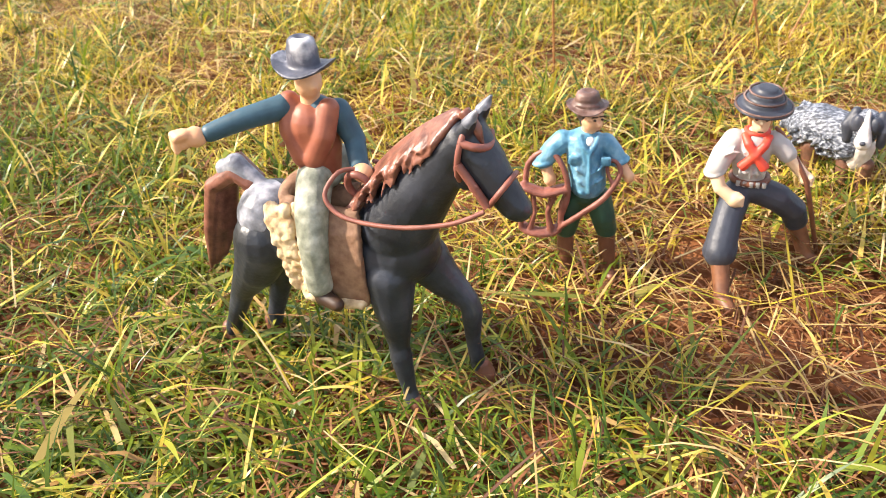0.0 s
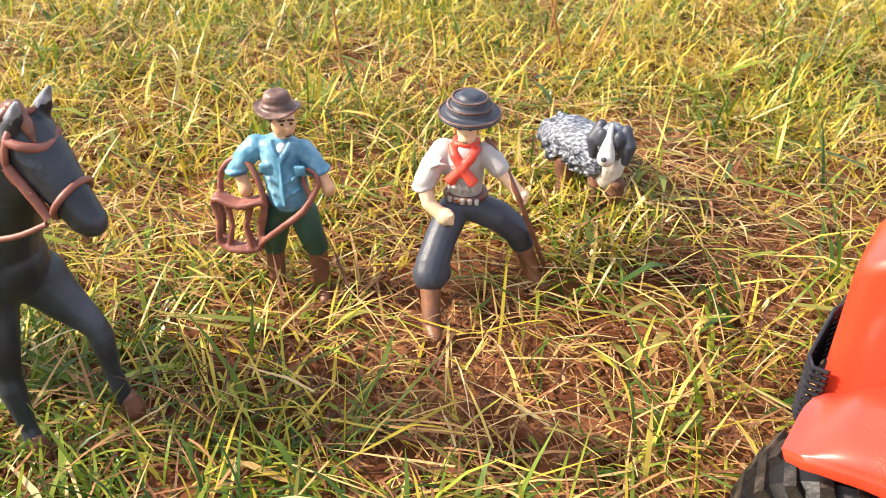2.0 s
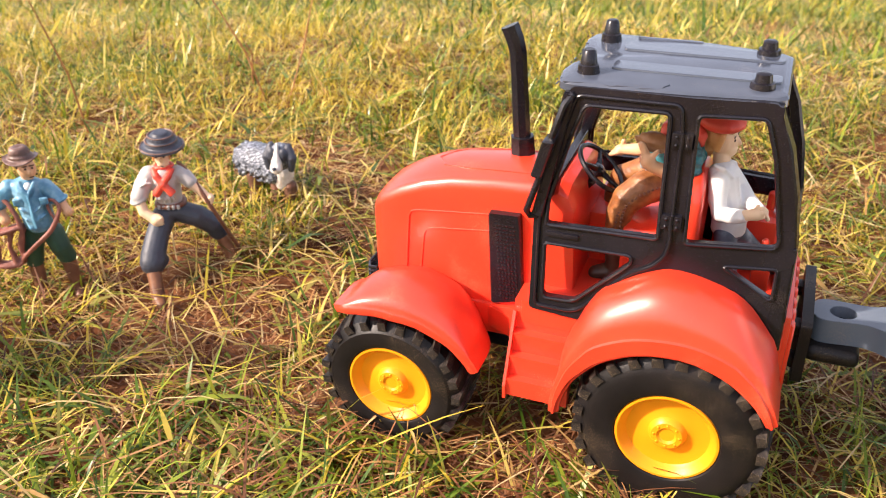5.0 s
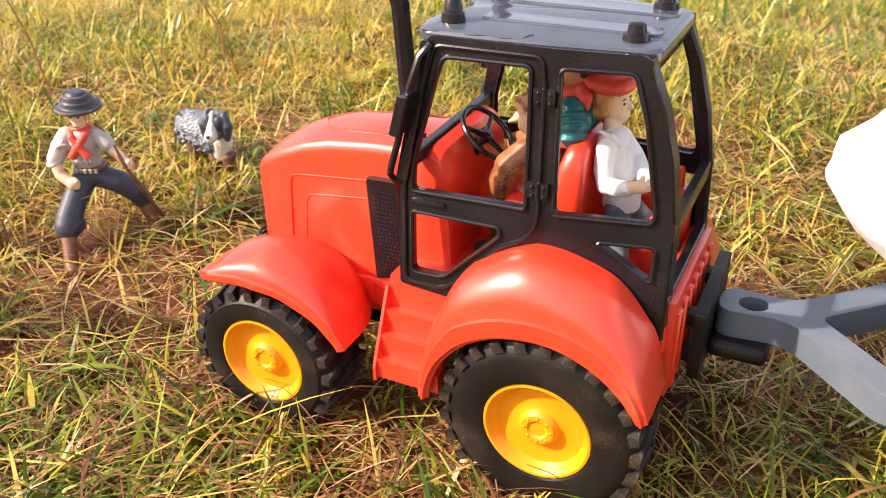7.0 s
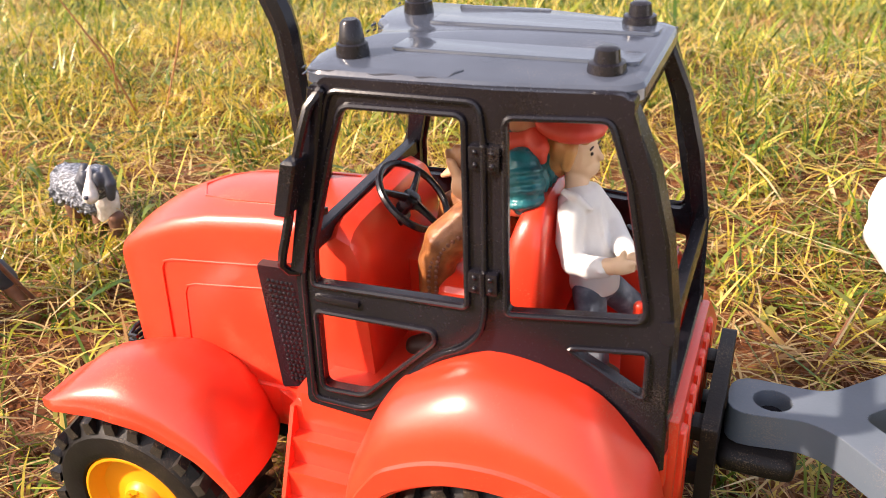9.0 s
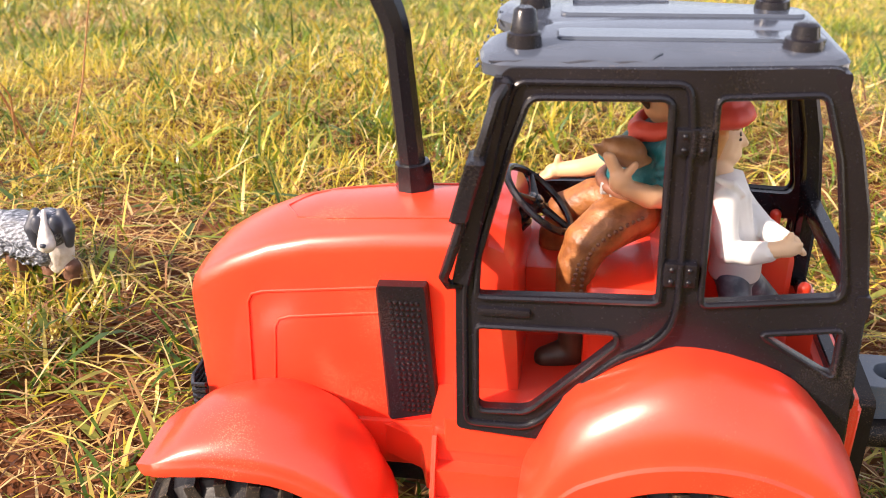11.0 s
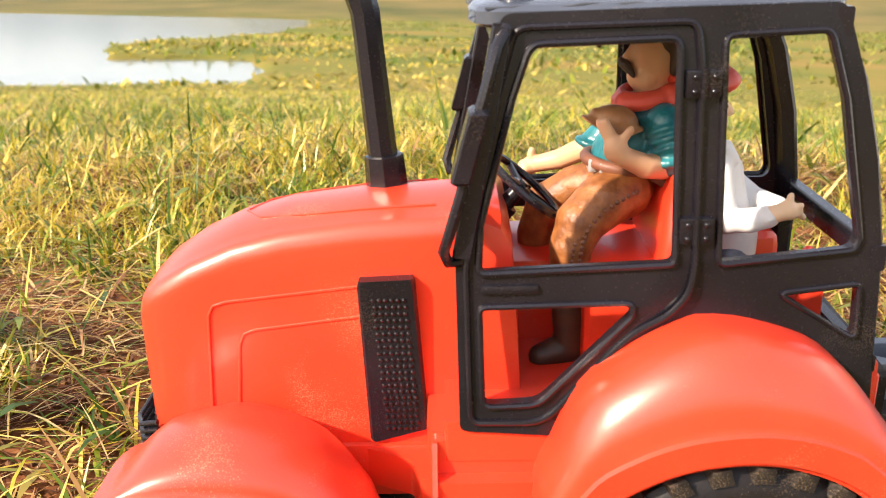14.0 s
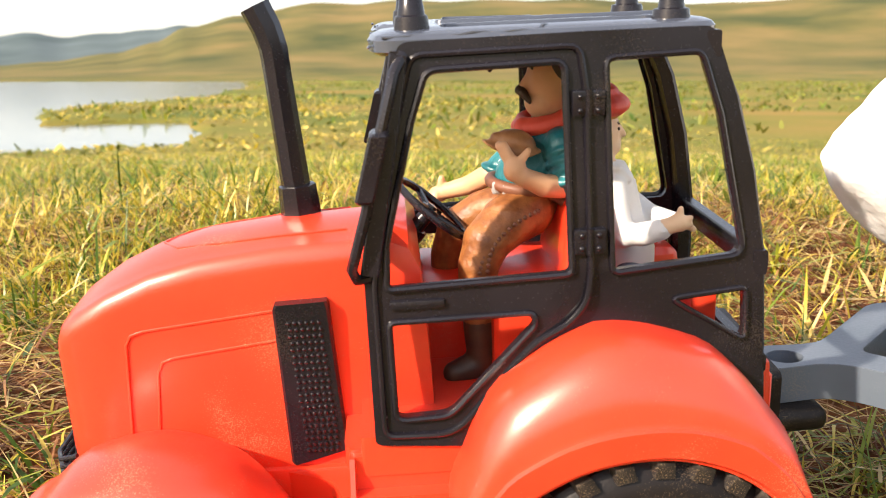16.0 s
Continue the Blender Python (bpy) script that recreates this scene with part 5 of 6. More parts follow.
figure("farm_hand_figurine", [(fuse(hat, 0.7, 1), HAT_BROWN), (fuse(skin), SKIN), (fuse(hair), HAIR), (eyes, HAIR), (fuse(shirt, 0.7, 1), SHIRT_BLUE), (vest, SHIRT_WHITE), (fuse(pants), DARK_GREEN), (fuse(boots), BROWN), (fuse(yoke, 0.6, 1), TACK)],
       facing(-321.5, 50.5, 0.888, 0.461, 1), "moulded farm hand in blue shirt holding brown harness", "figurine")

# shaggy dog
fur = B()
limb(fur, [(-43, 10, 56), (-34, 7, 58), (-22, 3, 57), (-14, -2, 54)], [11.0, 13.5, 13.5, 12.0])
limb(fur, [(-14, -2, 56), (-8, -7, 64)], [10, 8])
ball(fur, (-7.5, -8, 69), (9.4, 8.6, 10.2))
limb(fur, [(-51, 12, 60), (-55, 13, 52)], [4.5, 3.0])
rngd = random.Random(9)
for i in range(420):
    u = rngd.random()
    a = rngd.uniform(0, 2 * math.pi)
    c = V((-46 + 34 * u, 11 - 12 * u, 57))
    p = c + V((0.3 * math.cos(a), 12.5 * math.cos(a), 12.5 * math.sin(a)))
    tube(fur, [p, p + V((rngd.uniform(-6, 1), math.cos(a) * 1.0, -4.0))], [1.3, 0.4], 5)
ears = B()
limb(ears, [(-14.5, -8, 77), (-17.5, -10.5, 69), (-16.5, -11.5, 60)], [3.0, 4.0, 2.6])
limb(ears, [(0.0, -9.5, 77), (3.0, -12, 69), (2.0, -12.5, 60)], [3.0, 4.0, 2.6])
ball(ears, (-12.2, -13.6, 72.0), (3.6, 3.0, 5.6))
ball(ears, (-2.8, -14.2, 72.0), (3.6, 3.0, 5.6))
ball(ears, (-7.2, -24.0, 64.6), (2.1, 1.6, 1.7), 10)
limb(ears, [(-9.4, -22.4, 60.6), (-7.2, -23.4, 60.2), (-5.0, -22.4, 60.6)], [0.5, 0.5, 0.5], 6)
legs = B()
limb(legs, [(-40, 12, 48), (-40, 12, 34), (-40, 10, 22)], [7, 4.5, 4.5])
limb(legs, [(-36, 2, 46), (-35, 0, 34), (-35, -2, 22)], [6.5, 4.5, 4.5])
limb(legs, [(-14.5, -5, 42), (-14.5, -8, 32), (-14.5, -10, 22)], [5.4, 4.0, 4.0])
limb(legs, [(-3, -6, 42), (-3, -8, 32), (-3, -10, 22)], [5.4, 4.0, 4.0])
face = B()
limb(face, [(-7.6, -12.6, 80), (-7.5, -15.6, 74), (-7.4, -17, 69), (-7.2, -19.4, 63.4)], [1.2, 2.0, 3.6, 5.0])
limb(face, [(-8, -5, 54), (-9, -4, 45)], [8.6, 7.6])
for bm in (fur, ears, legs, face):
    bmesh.ops.scale(bm, vec=(0.93, 0.93, 0.93), space=Matrix.Translation((11, 8, -66)), verts=bm.verts)
figure("shaggy_dog_figurine", [(fuse(fur, 0.8, 1), FUR), (fuse(ears), SLATE), (fuse(face), PALE_FUR), (fuse(legs), PAW)],
       facing(-218, 187, 0.985, 0.171, -7), "moulded shaggy black and white sheepdog in the grass", "figurine")

# saddled horse
coat = B()
limb(coat, [(-26, 0, 77), (-15, 0, 74), (2, 0, 72), (22, 0, 75), (36, 0, 77)], [17.0, 17.6, 17.8, 17.6, 16.4], 20)
limb(coat, [(35, 0, 87), (43, 0, 100), (53, -1, 115), (63, -2, 128)], [16.8, 14.4, 12.0, 10.0], 20)
limb(coat, [(68, -2, 132), (75, -3, 125), (82, -4, 117), (88, -5, 111)], [9.8, 8.8, 6.9, 5.8], 18)
ball(coat, (89.5, -5, 109.5), (5.6, 5.0, 4.9))
for sd in (-1, 1):
    limb(coat, [(73, -3 + 7.4 * sd, 130.5), (76.5, -3.4 + 7.0 * sd, 128)], [1.7, 1.4], 8)
    ball(coat, (92.2, -5 + 3.2 * sd, 111), (1.6, 1.4, 1.8), 8)
ball(coat, (69, -3, 121), (7.5, 6.6, 8.6))
for s in (-1, 1):
    tube(coat, [(69, -2 + 5.5 * s, 138), (72.5, -2 + 6 * s, 143), (75, -2 + 6.5 * s, 148)], [3.4, 2.6, 0.4], 8)
limb(coat, [(34, -8.5, 67), (36, -11, 52), (38.5, -13, 34), (39.5, -14, 29), (43, -15, 12), (45.5, -16, 5)], [11.5, 8.6, 4.6, 5.0, 3.3, 3.8])
limb(coat, [(42, 8, 67), (50, 10, 57), (60, 12, 47), (61.5, 12.5, 42), (61, 14, 24), (63, 15, 9)], [11.0, 8.0, 5.0, 5.0, 3.4, 3.8])
limb(coat, [(-28, -8, 70), (-35, -8, 54), (-49, -6, 34), (-57, -5, 16), (-62, -4, 5)], [14.5, 11.0, 5.8, 4.2, 4.2])
limb(coat, [(-28, 9, 68), (-30, 10, 52), (-38, 10, 33), (-44, 10, 14), (-47, 10, 5)], [13.5, 10.0, 5.8, 4.2, 4.2])
# pale ear tips: white highlight put into the colour
tips = B()
for sd in (-1, 1):
    tube(tips, [(71.2, -2.4 + 6.0 * sd, 142.2), (73.6, -2.2 + 6.2 * sd, 145.6), (75.2, -2 + 6.6 * sd, 148.6)], [2.5, 1.9, 0.5], 8)
hoof = B()
for p in ((47, -16.5, 2), (64.5, 15.5, 5), (-64, -4, 2), (-48, 10, 2)):
    limb(hoof, [(p[0], p[1], p[2] + 4), (p[0] + 1.5, p[1], p[2] - 1)], [3.9, 4.8])
mane = B()
rngm = random.Random(3)
for i in range(60):
    t = i / 59
    a = V((64, -2, 142)).lerp(V((20, 0, 101)), t)
    a.z += 4.0 * math.sin(math.pi * t)
    out = 9.5 + 2.5 * t
    tube(mane, [a + V((2, 0, 2)), a + V((-1, -out * 0.55, -3)), a + V((-5 + rngm.uniform(-3, 2), -out - 1.0, -8 - rngm.uniform(0, 8)))], [1.9, 1.5, 0.4], 8)
    ball(mane, a, 2.8, 8)
tube(mane, [(68, -4, 145), (74, -6, 140), (77, -7, 134)], [2.8, 2.2, 0.6], 8)
for i in range(11):
    a = rngm.uniform(-1, 1)
    b = rngm.uniform(-1, 1)
    tube(mane, [(-34, 1.5 * a, 92), (-43, 3 * a, 99 + 2 * b), (-53 + 2 * b, 5 * a, 89), (-58 + 3 * b, 6 * a, 66), (-65 + 4 * b, 3 * a, 43 + 4 * b)], [4.8, 4.6, 4.4, 3.6, 0.9], 8)
tack = B()
# pale rump and tail top: wear together with a painted highlight
rump = B()
ball(rump, (-27, -3, 80.5), (14.6, 15.2, 14.6))
limb(rump, [(-33, -1, 93), (-43, -1.5, 100.5), (-49, -2, 98)], [4.0, 5.0, 4.0])


def strap(pts, r=1.1):
    run = curved(pts, 4)
    tube(tack, run, [r] * len(run), 8)


ring_a = []
for k in range(20):
    a = 2 * math.pi * k / 20
    ring_a.append(V((83, -4, 116)) + V((0.55, 0, 0.83)) * (7.8 * math.cos(a)) + V((0, 1, 0)) * (7.8 * math.sin(a)))
tube(tack, ring_a, 1.15, 8, closed=True)
ring_b = []
for k in range(20):
    a = 2 * math.pi * k / 20
    ring_b.append(V((69, -2.5, 129.5)) + V((0.12, 0, 1)) * (12.6 * math.cos(a)) + V((0, 1, 0)) * (10.4 * math.sin(a)))
tube(tack, ring_b, 1.2, 8, closed=True)
strap([(69, -12.8, 128), (74, -12.2, 121), (80, -11.6, 112)], 1.7)
ball(tack, (75, -12.6, 119.5), (2.0, 1.0, 2.0), 8)
strap([(70, 7.4, 127), (76, 6.4, 120), (80, 3.6, 112)], 1.5)
strap([(69, -11, 136), (75, -10, 134.5), (78, -4, 133), (75, 4, 134.5)], 1.6)
strap([(79, -12.4, 110), (68, -17, 105), (50, -20.5, 101), (32, -21.5, 99.5), (20, -21, 101), (14, -19, 107), (17, -12, 114), (23, -5, 113)], 1.0)
strap([(79, 4, 110), (60, 14, 104), (40, 17, 102), (24, 3, 113)], 1.0)
ring_c = []
for k in range(22):
    a = 2 * math.pi * k / 22
    ring_c.append((23 + 5.5 * math.cos(a), -7 - 2 * math.sin(a), 106 + 6.5 * math.sin(a)))
tube(tack, ring_c, 1.6, 8, closed=True)
saddle = B()
ball(saddle, (-12, 0, 97), (5, 14, 5))
limb(saddle, [(-10, 0, 95), (8, 0, 93), (20, 0, 96)], [7, 6.5, 7.5])
ball(saddle, (24, 0, 104), (4.5, 5, 6))
flap = []
for w, v, u0, u1 in ((98, -13, -14, 24), (90, -18, -10, 27), (80, -20, -6, 28), (70, -20.3, -4, 28.5), (60, -19.4, -3, 29.5), (55, -18.6, -2, 28)):
    flap.append([(u0, v, w), ((u0 + u1) / 2, v - 2.0, w - 1), (u1, v, w), (u1, v + 3, w), ((u0 + u1) / 2, v + 1.0, w), (u0, v + 3, w)])
loft(saddle, flap)
wool = B()
for i in range(260):
    t = rngm.random()
    u = -11 + rngm.uniform(-3.5, 8) + 6 * t
    ball(wool, (u, -18.5 - 3.5 * math.sin(math.pi * min(1, t + 0.2)) + rngm.uniform(-1, 1), 98 - 41 * t), rngm.uniform(1.3, 2.5), 6)
for i in range(34):
    t = rngm.random()
    ball(wool, (-2 + 29 * t, -19.6 + rngm.uniform(-1, 1), 55 + 2 * t + rngm.uniform(-1.6, 1.6)), rngm.uniform(1.6, 2.8), 8)
figure("saddled_horse_figurine", [(fuse(coat, 0.9, 4), COAT), (tips, WORN_SHINE), (hoof, BROWN), (fuse(rump, 0.9, 2), WORN_SHINE), (fuse(mane, 0.8, 1), MANE), (tack, TACK), (fuse(saddle, 0.8, 2), PAD), (fuse(wool, 0.8, 1), FLEECE)],
       facing(-377, -86, 0.98, 0.2, 5), "moulded black horse with brown mane, bridle and fleece saddle", "figurine")

# mounted rider
hat = B()
hat_shape(hat, (-0.5, -1, 150.5), 13.4, 6.8, 13, lift=4.5, droop=0.8, oval=0.8, dent=True)
skin = B()
ball(skin, (0.8, -1.5, 145.5), (5.6, 5.6, 7.0))
ball(skin, (5.5, -4.5, 145), (1.5, 1.5, 1.6), 8)
limb(skin, [(0, 0, 141), (-0.5, 0, 134)], [3.8, 4.4])
ball(skin, (-36.6, -28.6, 127.5), (4.8, 4.2, 4.3))
for dz in (-2.6, 0.0, 2.4):
    limb(skin, [(-40, -31.5, 127.5 + dz), (-43.5, -33.5, 127 + dz), (-42, -34.5, 125.6 + dz)], [2.2, 1.9, 1.6], 8)
limb(skin, [(-38, -32, 130), (-40.5, -35, 129)], [1.9, 1.6], 8)
ball(skin, (23.5, -5, 111.5), (4.6, 4.0, 4.0))
shirt = B()
limb(shirt, [(-10, -5, 134.5), (-22, -16, 132), (-32, -25, 128.5)], [5.2, 4.5, 3.8])
limb(shirt, [(9.5, 4, 132), (15.5, 4.5, 120), (20.5, -2, 113)], [5.2, 4.6, 4.0])
ball(shirt, (1, 1.0, 133), (9.0, 6.0, 5.6))
vest = B()
limb(vest, [(-1, 0, 127), (0.5, 0, 116), (0.5, 0, 108)], [10.6, 10.0, 9.0])
limb(vest, [(-8.5, -3, 136), (-7, -6.5, 126), (-2, -7.5, 115)], [4.6, 4.8, 4.6])
limb(vest, [(8.5, -1, 135), (7.5, -5, 125), (3, -7.5, 115)], [4.4, 4.8, 4.6])
ball(vest, (-1, 3, 130), (11.5, 7.0, 8.0))
pants = B()
ball(pants, (0, 0, 104), (10, 10.5, 6.5))
for s in (-1, 1):
    limb(pants, [(3, 9 * s, 106), (6, 18 * s, 97), (8, 22.5 * s, 86), (9, 24 * s, 73), (9.5, 24 * s, 66)], [7.6, 7.2, 6.4, 5.6, 5.7])
fringe = B()
for s in (-1, 1):
    for i in range(26):
        t = i / 25
        ball(fringe, (-1 + 5 * t + 0.6 * math.sin(i * 2.1), (19.5 + 5 * t) * s, 99 - 37 * t), 1.7, 8)
boots = B()
for s in (-1, 1):
    limb(boots, [(9.5, 24 * s, 64), (11.5, 25 * s, 60.5), (19, 27 * s, 60)], [4.0, 4.0, 3.0])
figure("rider_figurine", [(fuse(hat, 0.7, 1), FELT_HAT), (fuse(skin), SKIN), (fuse(shirt), NAVY), (fuse(vest), RUST), (fuse(pants), OLIVE), (fuse(fringe, 0.7, 1), FLEECE), (fuse(boots), HAIR)],
       facing(-377, -86, 0.98, 0.2, 5), "moulded cowboy rider in dark hat and brown waistcoat", "figurine")

# driver lounging in the cab
skin = B()
ball(skin, (63.4, 66, 179.5), (7.4, 7.2, 9.4))
ball(skin, (60.5, 66, 172.5), (5.0, 5.6, 4.6))
limb(skin, [(57.2, 65.8, 181), (55.2, 65.8, 177.6)], [1.2, 1.5], 8)
limb(skin, [(63.5, 67, 172), (63, 67.5, 163)], [5.0, 5.6])
limb(skin, [(64.6, 53.6, 149), (58.5, 48.8, 150.4), (51.6, 45.4, 154.2)], [3.9, 3.5, 2.8])
ball(skin, (49.6, 45.4, 156.4), (3.5, 2.9, 3.9))
for a, b in (((47.4, 46.4, 159.6), (45.2, 47.2, 163.4)), ((48.4, 45.6, 160), (46.6, 45.9, 163.8)), ((50.8, 45, 158.2), (53.4, 45, 161.6))):
    limb(skin, [(49.6, 45.4, 156.6), a, b], [2.0, 1.5, 1.2], 8)
limb(skin, [(46.5, 83, 147.4), (39.5, 88, 142.8), (32.6, 91, 140.6)], [3.7, 3.3, 2.8])
ball(skin, (29.4, 92, 139.4), (3.6, 3.0, 2.8))
limb(skin, [(30.4, 91.6, 140.6), (30.6, 91, 145)], [1.7, 1.3], 8)
for dy in (-2, 0, 2):
    limb(skin, [(28.5, 92 + dy, 138.8), (25, 92 + dy, 137.2)], [1.5, 1.1], 8)
hair = B()
ball(hair, (66.4, 66, 183), (6.4, 7.7, 7.0))
limb(hair, [(68.2, 60, 180), (67.6, 60, 174.5)], [2.2, 1.4], 8)
limb(hair, [(56.6, 61.8, 173.4), (54.9, 63.6, 176), (54.2, 65.8, 176.6), (54.9, 68, 176), (56.6, 69.8, 173.4)], [0.9, 1.6, 1.7, 1.6, 0.9], 8)
for y in (62.4, 69):
    limb(hair, [(57.3, y - 1.6, 183.4), (57.0, y + 1.4, 184)], [0.7, 0.7], 6)
bandana = B()
ring_band(bandana, (61.5, 67, 166.6), 7.6, 8.2, 2.6, tilt=(1.6, 0))
ring_band(bandana, (61, 67, 168.4), 6.6, 7.2, 1.5, tilt=(1.0, 0.4))
limb(bandana, [(67.4, 60.5, 168), (69.6, 58.5, 166), (70.6, 58, 162.5)], [3.4, 3.2, 1.6])
limb(bandana, [(54.4, 63, 166), (53.2, 61, 163)], [2.8, 1.8])
shirt = B()
limb(shirt, [(63, 67, 159), (59.4, 66.5, 153.5), (55.5, 66, 149.5)], [10.4, 10.2, 9.6])
ball(shirt, (63.4, 67, 161.2), (7.6, 14.6, 5.2))
limb(shirt, [(65, 56, 161), (66.8, 53.8, 155), (66.6, 53.2, 151.4)], [5.6, 5.6, 5.4])
limb(shirt, [(60, 78.5, 160.5), (54, 82, 153), (49.5, 82.5, 149)], [5.6, 5.2, 4.8])
for k in range(8):
    y = 55 + 3.4 * k
    tube(shirt, [(72.4 - 0.35 * abs(k - 3.5), y, 150), (73.2 - 0.4 * abs(k - 3.5), y + 0.6, 156), (70.4 - 0.3 * abs(k - 3.5), y + 0.4, 163)], [0.5, 1.1, 0.5], 8)
for k in range(3):
    ring_band(shirt, (65.6 + 0.5 * k, 55.2 - 0.8 * k, 159 - 2.6 * k), 5.5, 5.5, 0.8, tilt=(1.4, -2.2))
ring_band(shirt, (66.4, 53.2, 150.6), 5.4, 5.4, 1.3, tilt=(0.6, -0.8))
ring_band(shirt, (49.2, 82.6, 148.8), 4.8, 4.8, 1.2, tilt=(-1.6, 0))
belt = B()
ring_band(belt, (54.6, 66, 147.4), 10.0, 11.4, 1.9, tilt=(-1.6, 0))
limb(belt, [(61, 56.4, 147), (66, 55.8, 144.4), (69.5, 57, 140)], [2.2, 2.4, 1.8], 8)
buckle = B()
box(buckle, 44.4, 46.8, 58.5, 64, 146, 150, 0.8)
box(buckle, 47.2, 49.2, 55.8, 57.6, 146, 149.6, 0.6)
pants = B()
ball(pants, (56, 66, 141.5), (10.2, 12, 7.4))
limb(pants, [(55, 59.5, 140.5), (48, 54.5, 138.5), (41.4, 51, 133.5), (38.6, 49.4, 126.5), (38, 48.8, 117), (38.2, 48.6, 109)], [8.6, 8.2, 7.4, 6.4, 5.6, 4.8])
limb(pants, [(53, 74, 139), (43, 78, 136), (34, 79.5, 131), (31, 80, 121), (30.6, 80, 106)], [7.8, 7.0, 6.4, 5.8, 5.2])
stitch = B()
seam = curved([(56, 51.2, 141), (49, 46.5, 139), (42, 44.2, 133.4), (39.6, 43, 126.5), (39.2, 43.2, 118)], 9)
for off in (-1.6, 1.6):
    for k, p in enumerate(seam):
        if k % 2 == 0:
            ball(stitch, (p.x + off * 0.8, p.y + 0.1 * abs(off), p.z + off * 0.7), (0.75, 0.55, 0.75), 6)
boots = B()
limb(boots, [(38.2, 48.6, 109), (38.8, 48.8, 99), (38.6, 48.8, 95.4)], [5.0, 4.8, 4.9])
limb(boots, [(38, 48.8, 94.8), (33.5, 47.8, 93.8), (30, 47, 93.2)], [4.8, 4.3, 3.6])
limb(boots, [(30, 80, 104), (29.5, 80, 95), (23, 79, 93.5)], [5.0, 4.8, 3.6])
pouch = B()
ball(pouch, (51, 54.5, 162.6), (6.4, 5.4, 4.0), turn=pose(0, 0, 0, 0, 14, 0))
limb(pouch, [(45.2, 54, 164.6), (48, 54, 163.4)], [1.6, 3.0])
rings = []
for r, dz in ((5.0, 0.4), (7.6, -0.6), (8.8, -0.4), (8.8, 0.4), (7.4, 0.6), (5.0, 1.8)):
    rings.append([(50 + r * math.cos(a), 54 + 0.66 * r * math.sin(a), 160.8 + dz - 0.22 * r * math.cos(a) + 0.12 * r * math.cos(2 * a)) for a in [2 * math.pi * k / 28 for k in range(28)]])
loft(pouch, rings)
figure("driver_figurine", [(fuse(skin, 0.6, 2), SKIN), (fuse(hair, 0.6), HAIR), (fuse(bandana, 0.6), SCARF), (fuse(shirt, 0.6), TEAL), (belt, BROWN), (buckle, STEEL), (stitch, BROWN), (fuse(pants, 0.7), TAN), (fuse(boots), HAIR), (fuse(pouch, 0.6), CLAY)],
       Matrix.Translation((0.0003, 0.0018, -0.0018)), "moulded moustached driver in teal shirt and brown chaps", "figurine")

# boy standing behind the seat
def shift(bm):
    bmesh.ops.translate(bm, verts=bm.verts, vec=(-2.6, 7.0, 0.6))
    return bm


beret = B()
ball(beret, (79.4, 60.0, 170.9), (11.3, 11.0, 4.8), turn=pose(0, 0, 0, 4, 5, 0))
ball(beret, (78.6, 60.2, 174), (8.4, 8.4, 3.6))
ring_band(beret, (80, 60.8, 167.8), 7.4, 7.2, 1.3)
skin = B()
ball(skin, (81.2, 61, 161.6), (6.8, 6.4, 7.6))
ball(skin, (83.8, 61, 157.2), (4.6, 4.8, 4.2))
limb(skin, [(87.4, 60.4, 163), (88.8, 60.2, 160.4)], [0.8, 1.1], 8)
skin = shift(skin)
limb(skin, [(79, 67.2, 156), (80.4, 63, 149)], [3.8, 4.0])
limb(skin, [(92.4, 46.8, 135.6), (95.6, 46, 136.8)], [2.8, 2.6], 10)
ball(skin, (97.4, 45.8, 137.4), (3.2, 2.6, 2.8))
limb(skin, [(97.4, 45.6, 138.4), (98.6, 46.6, 141.4)], [1.4, 1.1], 8)
for dz in (-1.2, 0.8):
    limb(skin, [(98.6, 45.6, 137.2 + dz), (101.4, 46, 138 + dz)], [1.4, 1.0], 8)
ball(skin, (100.6, 53.2, 135.6), (3.0, 2.8, 2.6))
limb(skin, [(102, 52.4, 135), (103.6, 49.6, 134.2)], [1.4, 1.1], 8)
hair = B()
ball(hair, (78.6, 61.2, 163.2), (7.0, 7.5, 7.4))
limb(hair, [(80.6, 54.6, 164), (79.6, 54.4, 158.6)], [2.0, 1.6])
limb(hair, [(75.4, 58.4, 158), (75.6, 61, 154.6)], [3.4, 2.4])
limb(hair, [(84.8, 56, 167.4), (86.4, 59.6, 167.6)], [1.6, 1.3])
eyes = B()
for p in ((86.6, 57.4, 162.6), (87.6, 62.6, 162.6)):
    ball(eyes, p, (0.5, 0.7, 0.55), 8)
    limb(eyes, [(p[0] - 0.2, p[1] - 1.1, p[2] + 1.7), (p[0], p[1] + 1.0, p[2] + 1.8)], [0.3, 0.3], 6)
shirt = B()
limb(shirt, [(81.4, 62.5, 146.5), (83.6, 62, 137), (86.4, 61.4, 128)], [7.2, 7.0, 7.6])
lathe(shirt, (87.2, 61.2, 119.6), (0, 0, 1), [(0, 7.4), (0.6, 7.9), (7, 7.9), (9, 7.4)], 24)
limb(shirt, [(80.4, 55.4, 147), (80.8, 52.4, 139), (83, 50.6, 133.4), (88, 48.4, 133.8), (93, 46.8, 135.4)], [4.3, 4.2, 4.1, 3.7, 3.2])
limb(shirt, [(83, 68.5, 147.5), (89, 70, 139), (94, 63.5, 135.4), (98.6, 56, 135.4)], [4.4, 4.2, 3.8, 3.1])
ring_band(shirt, (92.6, 46.8, 135.6), 1.6, 3.0, 0.7)
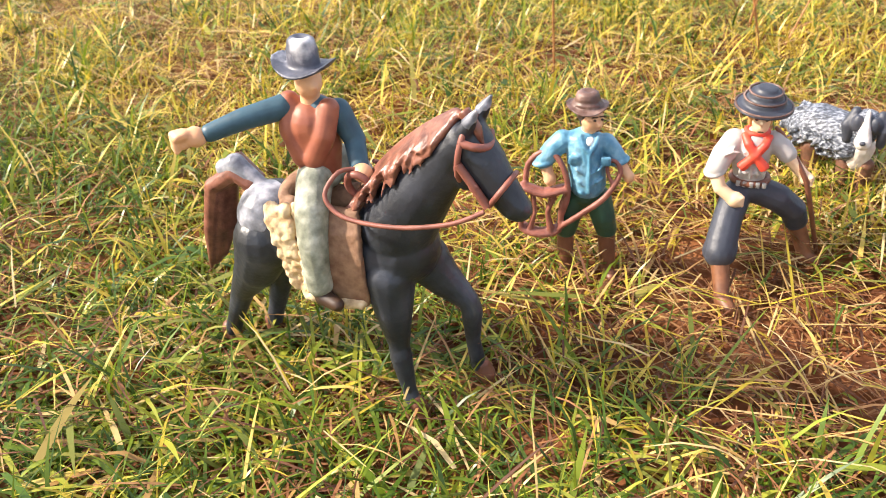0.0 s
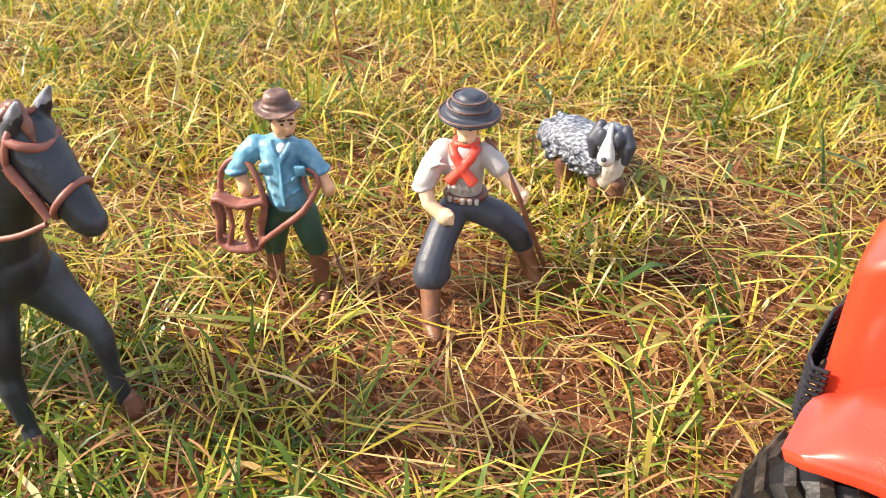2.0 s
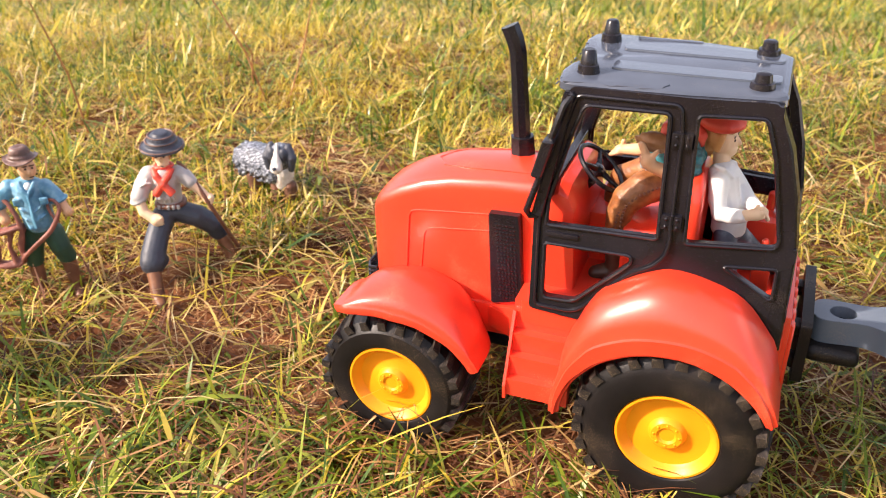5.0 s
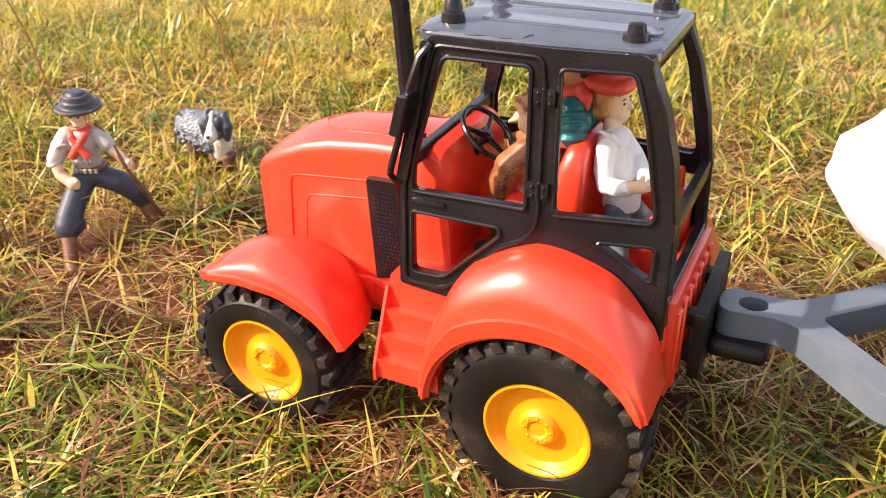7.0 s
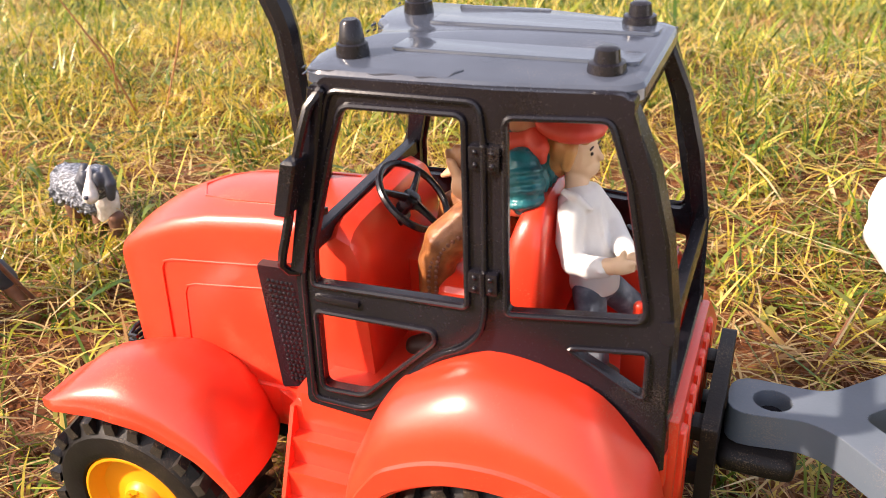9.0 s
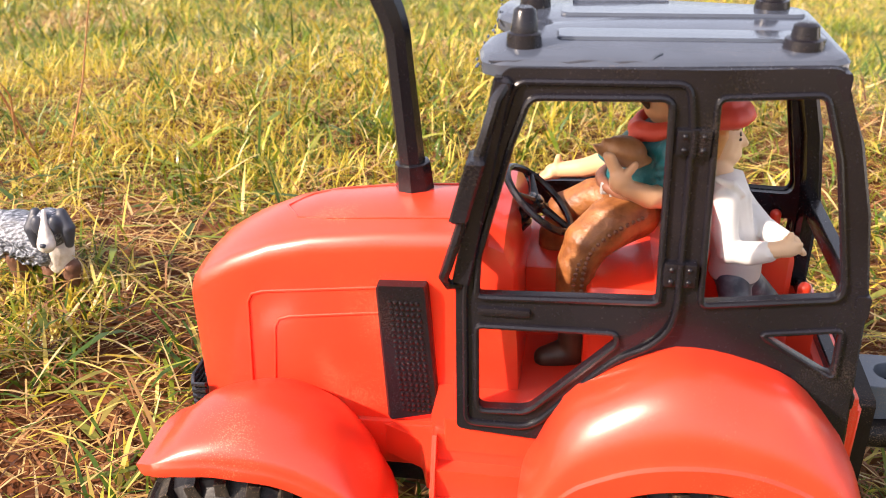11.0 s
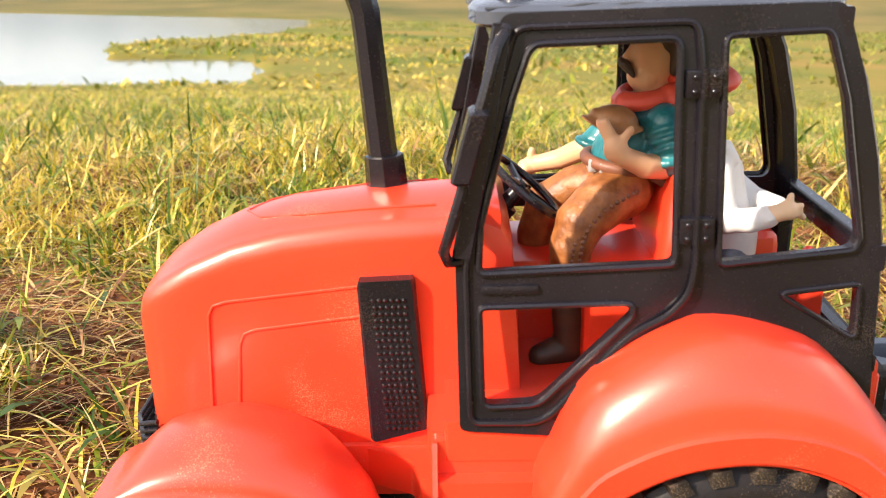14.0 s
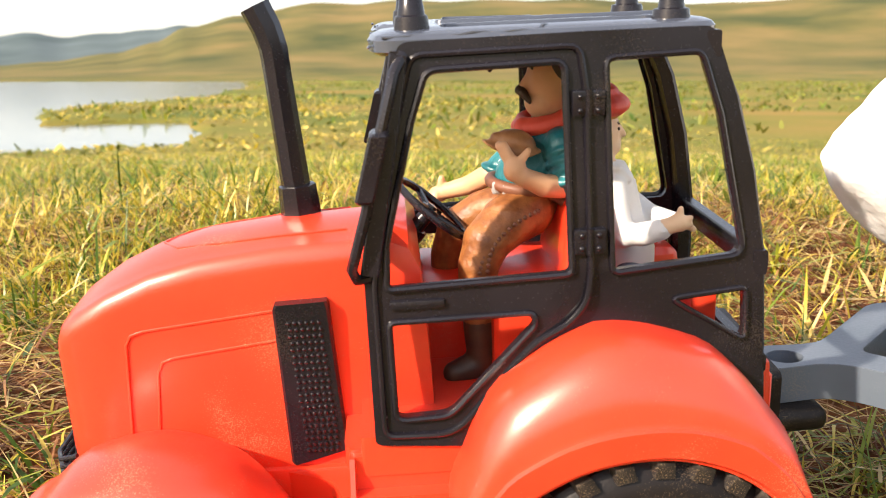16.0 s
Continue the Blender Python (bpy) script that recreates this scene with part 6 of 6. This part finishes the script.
tube(shirt, [(77, 57, 153.4), (82, 55.2, 152.6), (86.4, 56.8, 148.4)], [1.0, 1.5, 0.8], 8)
tube(shirt, [(80, 66, 153.4), (85.4, 65, 152), (87.6, 61.6, 148.4)], [1.0, 1.5, 0.8], 8)
tube(shirt, [(88, 59.4, 148.4), (90, 59, 138), (93.2, 58.6, 124)], 0.6, 6)
pants = B()
ball(pants, (87.4, 61, 120), (7.2, 7.4, 4.4))
limb(pants, [(86.4, 57.4, 120), (89, 53.6, 109), (91, 50.4, 99)], [5.4, 4.8, 4.4])
limb(pants, [(88, 65, 120), (97, 71, 109), (103.4, 76, 101)], [5.4, 4.8, 4.2])
socks = B()
limb(socks, [(104.2, 76, 100), (106.4, 77, 97)], [3.6, 3.2])
shoes = B()
limb(shoes, [(91.6, 49.8, 95.4), (96, 48.2, 95), (99.4, 47, 94)], [4.4, 4.2, 3.4])
limb(shoes, [(106.4, 77, 95.2), (109.6, 78.6, 94.6), (111.2, 79.6, 94)], [4.0, 3.8, 3.2])
figure("boy_figurine", [(fuse(shift(beret), 0.6), SCARF), (fuse(skin, 0.6), PALE), (fuse(shift(hair), 0.6), BLOND), (shift(eyes), HAIR), (fuse(shirt, 0.6), SHIRT_WHITE), (fuse(pants, 0.7), DENIM), (fuse(socks), SHIRT_WHITE), (fuse(shoes), HAIR)],
       Matrix.Translation((0.0006, 0.0012, -0.0014)), "moulded boy with red beret and white shirt in the cab", "figurine")

# ---- dry stalks standing in the meadow ----
for base, tip, r in (((-463, 249, 0), (-458, 209, 150), 0.85), ((-341, 360, 0), (-372, 314, 145), 0.9), ((-338, 364, 0), (-303, 394, 138), 0.7), ((-352, 345, 48), (-347, 328, 95), 0.7)):
    bm = B()
    b, t = V(base), V(tip)
    m = b.lerp(t, 0.5) + V((4, 3, 3))
    tube(bm, [b + V((0, 0, -3)), m, t], [r * 1.2, r, r * 0.6], 6)
    whole("dry_stalk", bm, CLAY, base, "thin brown dry stalk standing in the grass", "dry stalk", group="dry stalks")
